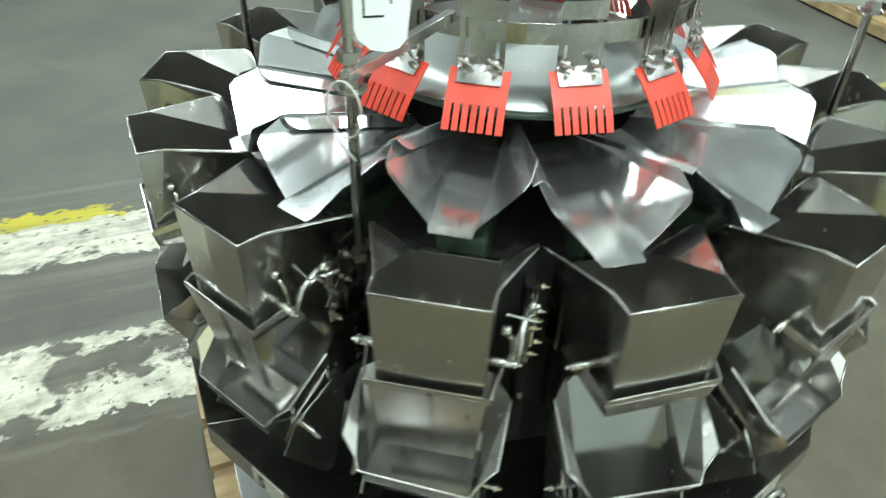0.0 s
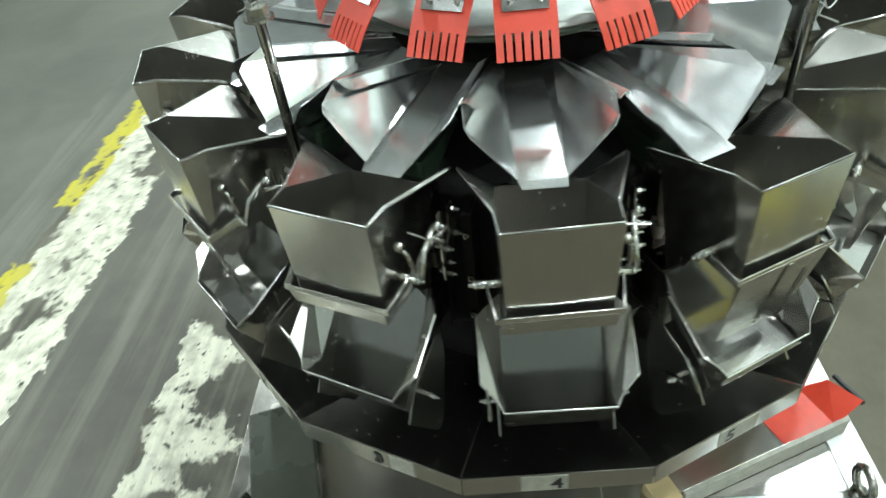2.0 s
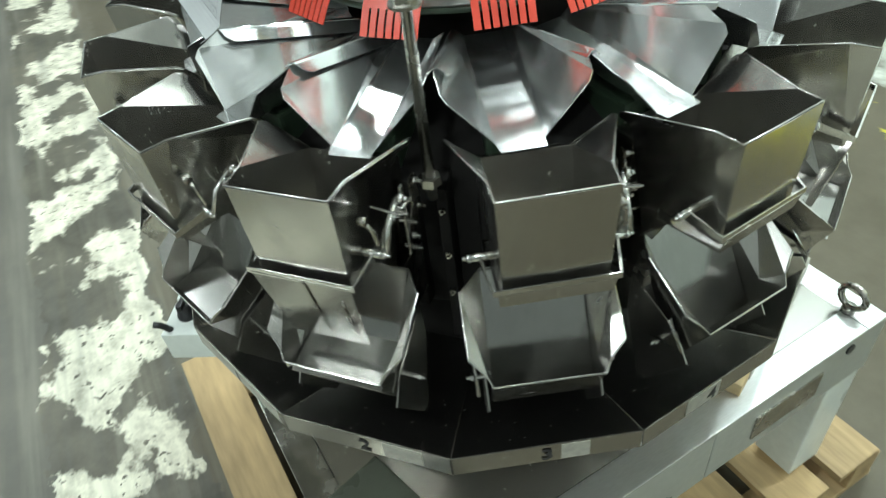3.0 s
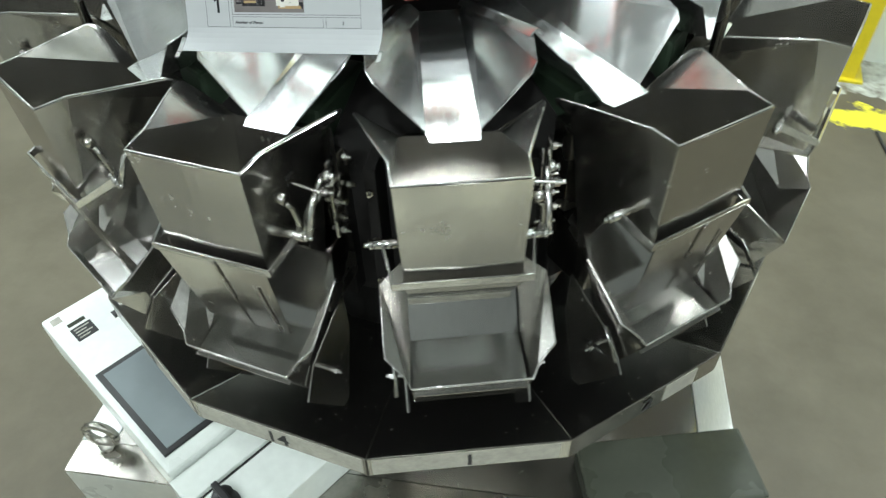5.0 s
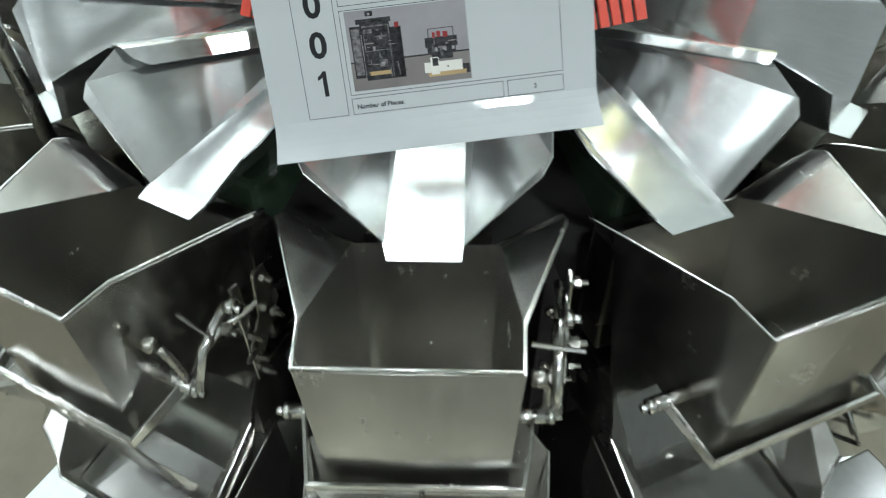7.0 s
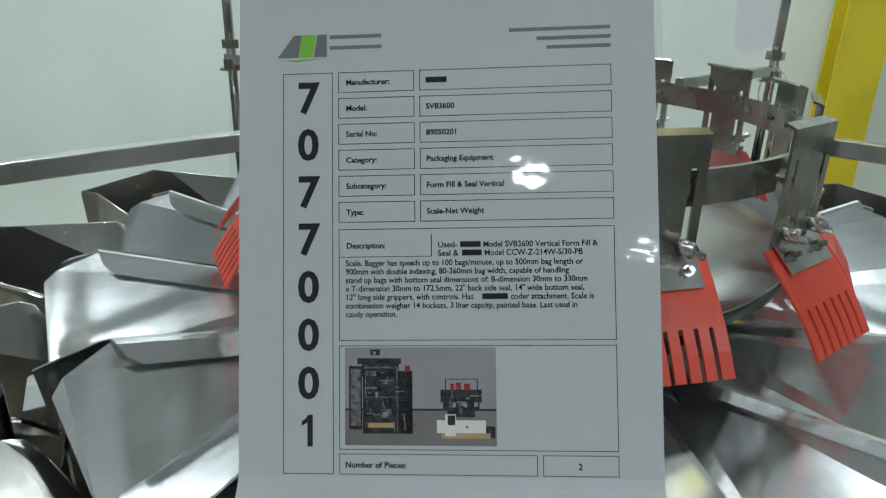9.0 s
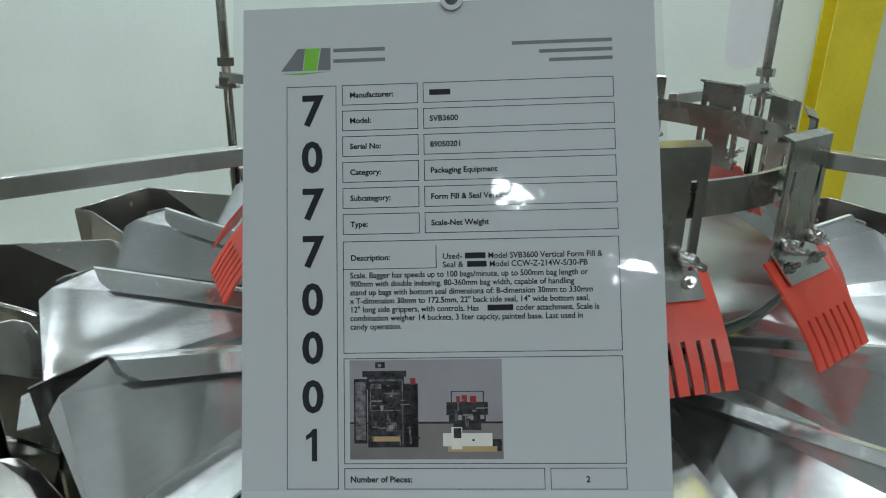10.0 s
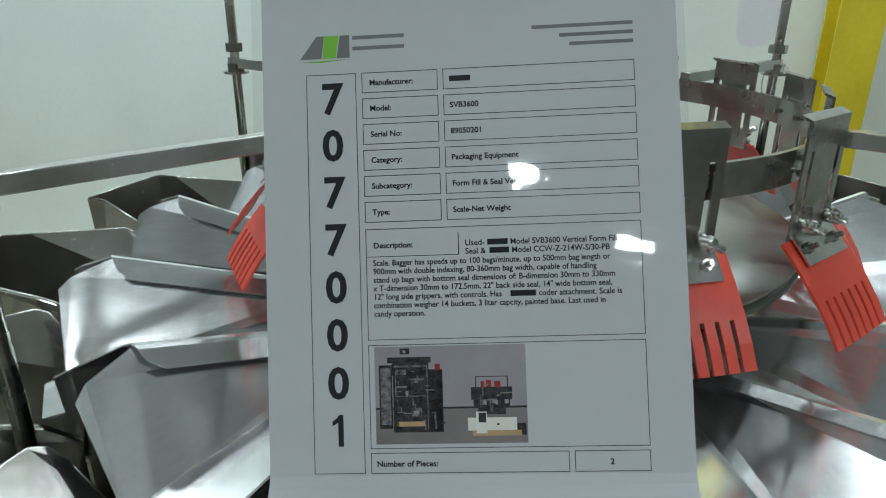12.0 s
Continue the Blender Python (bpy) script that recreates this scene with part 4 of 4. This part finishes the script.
part("end_block", box(-0.045, -0.001, -0.002, 0.05, 0.0, 0.03, 0.002), WOOD_PALE, guard, "pale end block")
part("end_rim", box(0.385, 0.392, 0.016, 0.085, 0.026, 0.034, 0.001), BLACK, guard, "dark end rim")

cord = bpy.data.curves.new("power_cable", "CURVE")
cord.dimensions, cord.bevel_depth, cord.bevel_resolution = "3D", 0.006, 2
sp = cord.splines.new("BEZIER")
pts = [(1.22, 1.95), (1.275, 1.64), (1.29, 1.39), (1.30, 1.24), (1.345, 1.04), (1.36, 0.80), (1.30, 0.4)]
sp.bezier_points.add(len(pts) - 1)
for p, (x, y) in zip(sp.bezier_points, pts):
    p.co = (x, y, 0.006)
    p.handle_left_type = p.handle_right_type = "AUTO"
tmp = bpy.data.objects.new("power_cable", cord)
me = bpy.data.meshes.new_from_object(tmp)
bpy.data.objects.remove(tmp)
me.materials.clear()
me.materials.append(CABLE)
tagged(new("power_cable", me), "thin black power cable lying on the concrete floor", "cable")

# ---- white equipment on a pallet across the aisle ----
fp = thing("pallet", (-4.8, -3.92, 0), "wooden pallet carrying white equipment across the aisle", "pallet")
for i in range(7):
    part("top_board", box(-0.65 + i * 0.19, -0.52 + i * 0.19, -0.98, 0.98, 0.10, 0.122, 0.002), WOOD, fp)
for x0 in (-0.65, -0.05, 0.55):
    part("stringer", box(x0, x0 + 0.1, -0.98, 0.98, 0.02, 0.10, 0.002), WOOD, fp)
part("bottom_board", box(-0.65, 0.65, -0.98, -0.85, 0.0, 0.02, 0.002), WOOD, fp)
part("bottom_board", box(-0.65, 0.65, 0.85, 0.98, 0.0, 0.02, 0.002), WOOD, fp)
fc = thing("equipment_cabinet", (-4.9, -3.95, 0.123), "white painted equipment cabinet standing on a pallet", "cabinet")
part("body", box(-0.5, 0.5, -0.85, 0.80, 0.06, 1.5, 0.01), WHITE_PAINT, fc)
part("plinth", box(-0.46, 0.46, -0.8, 0.76, 0.0, 0.06), BLACK, fc)
part("door", box(0.5, 0.515, -0.8, -0.05, 0.1, 1.45, 0.004), WHITE_PAINT, fc)
part("door", box(0.5, 0.515, -0.03, 0.76, 0.1, 1.45, 0.004), WHITE_PAINT, fc)

# ---- hanging information sheet in a clear pouch ----
SE1 = Vector((0.9863, 0.1525, 0.0622)).normalized()
SE2 = Vector((0.1178, -0.3964, -0.9105)).normalized()
SN = SE1.cross(-SE2).normalized()
SO = Vector((-0.103, -0.327, 1.565)) + 0.004 * SN
SM = Matrix((SE1, -SE2, SN)).transposed().to_4x4()
SM.translation = SO
sheet = thing("info_sheet", (0, 0, 0), "printed information sheet in a clear plastic pouch", "sign")
sheet.matrix_world = SM


def curl(v):
    return 0.024 * max(0.0, (v - 0.209) / 0.03) ** 1.5


def leaf(x0, x1, v0, v1, lift, thick):
    rows = [v0, 0.1, 0.209, 0.214, 0.219, 0.224, 0.230, v1]
    return shell([[(x0, -a, lift + curl(a)), (x1, -a, lift + curl(a)), (x1, -b, lift + curl(b)), (x0, -b, lift + curl(b))] for a, b in zip(rows, rows[1:])], thick)


part("paper", leaf(-0.0235, 0.1925, -0.043, 0.232, -0.0002, 0.0002), PAPER, sheet, "white printed paper")
edge = leaf(-0.0290, -0.0237, -0.053, 0.238, 0.0002, 0.0)
join(edge, leaf(0.1927, 0.1965, -0.053, 0.238, 0.0002, 0.0))
join(edge, shell([[(-0.0237, 0.0432, 0.0002), (0.1927, 0.0432, 0.0002), (0.1927, 0.053, 0.0002), (-0.0237, 0.053, 0.0002)]], 0.0))
pouch = part("pouch_edge", edge, POUCH, sheet, "clear glossy plastic pouch edge")
pouch.visible_shadow = False
T_, TX = 0.0, 0.00012


def rule(x0, x1, v0, v1, mat=SHEET_INK, name="rule", lift=TX):
    return part(name, box(x0, x1, -v1, -v0, lift - 0.00005, lift), mat, sheet)


def frame_box(x0, x1, v0, v1, w=0.00035):
    bm = box(x0, x1, -v0 - w, -v0, TX - 0.00005, TX)
    for a in ((x0, x1, -v1, -v1 + w), (x0, x0 + w, -v1, -v0), (x1 - w, x1, -v1, -v0)):
        box(*a, TX - 0.00005, TX, bm=bm)
    return part("printed_box", bm, SHEET_INK, sheet)


def write(s, x, v, size, align="LEFT", bold=0.0, wide=1.0):
    return text_mesh("lettering", s, size, SHEET_INK, sheet, Matrix.Translation((x, -v, TX)), align, bold, wide)


frame_box(0.0, 0.0265, 0.0, 0.208)
for i, ch in enumerate("70770001"):
    v = 0.0208 + i * 0.02475
    if ch == "1":
        one = shell([[(0.0128, -v, TX), (0.0156, -v, TX), (0.0156, -v + 0.0162, TX), (0.0134, -v + 0.0162, TX), (0.0128, -v + 0.0145, TX)],
                     [(0.0128, -v + 0.0145, TX), (0.0134, -v + 0.0162, TX), (0.0118, -v + 0.0142, TX), (0.0098, -v + 0.0128, TX), (0.0098, -v + 0.0104, TX), (0.0128, -v + 0.0122, TX)]], 0)
        part("lettering", one, SHEET_INK, sheet)
    else:
        write(ch, 0.0135, v, 0.0225, "CENTER", 0.0006)
rows = [("Manufacturer:", None), ("Model:", "SVB3600"), ("Serial No:", "89050201"), ("Category:", "Packaging Equipment"), ("Subcategory:", "Form Fill & Seal Vertical"), ("Type:", "Scale-Net Weight")]
for i, (a, c) in enumerate(rows):
    v = i * 0.01365
    frame_box(0.0295, 0.0695, v, v + 0.0108)
    frame_box(0.0722, 0.1705, v, v + 0.0108)
    write(a, 0.0335, v + 0.0068, 0.0041, bold=0.0001)
    if c:
        write(c, 0.0755, v + 0.0068, 0.0041, bold=0.0001)
    else:
        rule(0.0755, 0.0865, v + 0.0038, v + 0.0068, name="printed_bar")
frame_box(0.0295, 0.1705, 0.0825, 0.140)
rule(0.0775, 0.0779, 0.0855, 0.0968)
rule(0.0295, 0.0779, 0.0968, 0.0971)
write("Description:", 0.0335, 0.0925, 0.0041, bold=0.0001)
BODY = 0.00425
write("Used-", 0.0810, 0.0925, BODY, bold=0.00006)
rule(0.0925, 0.1030, 0.0895, 0.0925, name="printed_bar")
write("Model SVB3600 Vertical Form Fill &", 0.1042, 0.0925, BODY, bold=0.00006, wide=0.93)
write("Seal &", 0.0810, 0.0968, BODY, bold=0.00006)
rule(0.0935, 0.1035, 0.0938, 0.0968, name="printed_bar")
write("Model CCW-Z-214W-S/30-PB", 0.1048, 0.0968, BODY, bold=0.00006, wide=0.93)
for i, s in enumerate(("Scale. Bagger has speeds up to 100 bags/minute, up to 500mm bag length or",
                       "900mm with double indexing, 80-360mm bag width, capable of handling",
                       "stand up bags with bottom seal dimensions of: B-dimension 30mm to 330mm",
                       "x T-dimension 30mm to 172.5mm, 22\" back side seal, 14\" wide bottom seal,",
                       "12\" long side grippers, with controls. Has                 coder attachment. Scale is",
                       "combination weigher 14 buckets, 3 liter capcity, painted base. Last used in",
                       "candy operation.")):
    write(s, 0.0330, 0.1016 + i * 0.00438, BODY, bold=0.00006, wide=0.93)
rule(0.1035, 0.1165, 0.1162, 0.1192, name="printed_bar")
frame_box(0.0295, 0.1705, 0.1425, 0.1955)
frame_box(0.0295, 0.1303, 0.1975, 0.208)
frame_box(0.1330, 0.1705, 0.1975, 0.208)
write("Number of Pieces:", 0.0325, 0.2045, 0.0042, bold=0.0001)
write("2", 0.1515, 0.2045, 0.0042, "CENTER", bold=0.0001)
# header: logo as plain shapes, address lines as bars
lg = shell([[(-0.003, 0.0085, TX), (0.004, 0.0085, TX), (0.010, 0.0205, TX), (0.006, 0.0205, TX)], [(0.004, 0.0085, TX), (0.0085, 0.0085, TX), (0.010, 0.0205, TX)]], 0)
part("logo_mark", lg, LOGO_GREY, sheet)
part("logo_mark", shell([[(0.009, 0.0085, TX), (0.016, 0.0085, TX), (0.018, 0.0205, TX), (0.010, 0.0205, TX)]], 0), LOGO_GREEN, sheet)
part("logo_mark", shell([[(0.0165, 0.0085, TX), (0.0235, 0.0085, TX), (0.0235, 0.0205, TX), (0.0185, 0.0205, TX)]], 0), LOGO_GREY, sheet)
part("logo_mark", shell([[(-0.003, 0.007, TX), (0.024, 0.0078, TX), (0.018, 0.0072, TX), (0.008, 0.0064, TX)]], 0), LOGO_GREEN, sheet)
for v in (-0.0205, -0.0148):
    rule(0.025, 0.0525, v + 0.0006, v + 0.0026, LOGO_GREY, "printed_bar")
for x0, v in ((0.1190, -0.0205), (0.1330, -0.0157), (0.1380, -0.0110)):
    rule(x0, 0.1705, v + 0.0003, v + 0.0022, LOGO_GREY, "printed_bar")
# inset photograph: two dark machines before a grey wall, as flat shapes
PX0, PX1, PV0, PV1 = 0.0325, 0.1100, 0.1435, 0.1932


def inset(x0, x1, v0, v1, mat, level):
    rule(PX0 + x0 * (PX1 - PX0), PX0 + x1 * (PX1 - PX0), PV0 + v0 * (PV1 - PV0), PV0 + v1 * (PV1 - PV0), mat, "photo_area", TX + 0.00004 * level)


inset(0, 1, 0, 0.64, PHOTO_WALL, 1)
inset(0, 1, 0.64, 1, PHOTO_FLOOR, 1)
inset(0, 1, 0.625, 0.645, PHOTO_DARK, 2)
for a in ((0.085, 0.375, 0.11, 0.17), (0.12, 0.45, 0.25, 0.88), (0.115, 0.36, 0.16, 0.30), (0.028, 0.115, 0.19, 0.84), (0.36, 0.45, 0.24, 0.87), (0.635, 0.905, 0.43, 0.56), (0.65, 0.89, 0.55, 0.64), (0.68, 0.86, 0.62, 0.71), (0.665, 0.672, 0.32, 0.44), (0.873, 0.88, 0.32, 0.44), (0.665, 0.88, 0.32, 0.328), (0.90, 0.99, 0.80, 0.92), (0.17, 0.235, 0.02, 0.08)):
    inset(*a, PHOTO_DARK, 3)
for a in ((0.038, 0.105, 0.22, 0.80), (0.13, 0.345, 0.195, 0.215), (0.14, 0.21, 0.24, 0.29), (0.22, 0.33, 0.33, 0.35), (0.20, 0.225, 0.45, 0.52), (0.24, 0.31, 0.63, 0.72), (0.245, 0.285, 0.36, 0.38), (0.345, 0.352, 0.20, 0.85), (0.135, 0.142, 0.26, 0.52), (0.14, 0.33, 0.505, 0.515)):
    inset(*a, PHOTO_MID, 4)
for a in ((0.205, 0.22, 0.46, 0.51), (0.255, 0.285, 0.66, 0.71), (0.265, 0.28, 0.355, 0.37), (0.705, 0.735, 0.56, 0.61), (0.77, 0.81, 0.565, 0.61), (0.855, 0.88, 0.56, 0.60), (0.19, 0.21, 0.04, 0.07)):
    inset(*a, PHOTO_WALL, 5)
inset(0.145, 0.33, 0.77, 0.82, PHOTO_WOOD, 4)
inset(0.40, 0.435, 0.185, 0.25, PHOTO_RED, 4)
for a in ((0.70, 0.725, 0.37, 0.44), (0.735, 0.77, 0.36, 0.43), (0.79, 0.83, 0.37, 0.44)):
    inset(*a, PHOTO_RED, 4)
inset(0.61, 0.93, 0.74, 0.87, PHOTO_WHITE, 4)
inset(0.64, 0.96, 0.87, 0.925, PHOTO_WOOD, 4)
inset(0.665, 0.735, 0.68, 0.90, PHOTO_WHITE, 5)
inset(0.68, 0.73, 0.69, 0.79, PHOTO_DARK, 6)
inset(0.80, 0.815, 0.80, 0.82, PHOTO_DARK, 6)
pick = random.Random(11)
for i in range(60):
    a, c = (pick.uniform(0.12, 0.40), pick.uniform(0.22, 0.78)) if i < 40 else (pick.uniform(0.66, 0.89), pick.uniform(0.40, 0.62))
    w, h = (pick.uniform(0.01, 0.07), pick.uniform(0.006, 0.02)) if i % 2 else (pick.uniform(0.006, 0.012), pick.uniform(0.03, 0.12))
    inset(a, a + w, c, c + h, (PHOTO_MID, PHOTO_DARK, PHOTO_DARK, PHOTO_FLOOR)[i % 4], 5 + i % 3)
# punched hole and the nylon tie through it
part("hole_ring", lathe([(0.0035, 0.0), (0.0060, 0.0), (0.0060, 0.0015), (0.0035, 0.0015), (0.0035, 0.0)], 24, cap=False), PAPER, sheet).location = (0.088, 0.0435, 0.0008)
part("hole", lathe([(0.0001, 0.0), (0.0036, 0.0)], 20, cap=False), BLACK, sheet).location = (0.088, 0.0435, 0.0004)
part("tie", tube([(0.088, 0.0445, 0.003), (0.089, 0.052, 0.004), (0.088, 0.062, -0.01), (0.085, 0.030, -0.075), (0.086, -0.005, -0.098)], 0.0011, 6), TIE, sheet, "white nylon tie", True)

# ---- white tag tied to a rod ----
tag = thing("paper_tag", (0.270, 0.372, 1.525), "white tag with handwritten marks tied to a rod", "tag")
outline = [(-0.030, 0.012), (-0.022, 0.003), (-0.010, 0.0), (0.006, 0.003), (0.018, 0.014), (0.026, 0.040), (0.033, 0.075), (0.036, 0.125), (-0.036, 0.125), (-0.034, 0.05)]
part("card", shell([[(x, 0, z) for x, z in outline]], 0.0006), TAG_CARD, tag, "white card")
for a in ((-0.016, 0.004, 0.064, 0.066), (-0.016, -0.014, 0.046, 0.064), (0.010, 0.012, 0.034, 0.058), (-0.008, 0.010, 0.034, 0.036)):
    part("ink_stroke", box(a[0], a[1], 0.0008, 0.0011, a[2], a[3]), INK, tag)
loop = [(0.306 - 0.016 * math.cos(a), 0.388 + 0.013 * math.cos(a), 1.474 + 0.030 * math.sin(a)) for a in (2 * math.pi * k / 24 for k in range(25))]
zt = tube(loop, 0.0010, 6)
tube([loop[15], (0.316, 0.376, 1.440), (0.298, 0.402, 1.424)], 0.0009, 6, zt)
tagged(part("cable_tie", zt, TIE, None, "", True), "white nylon cable tie looped round a rod", "cable tie")
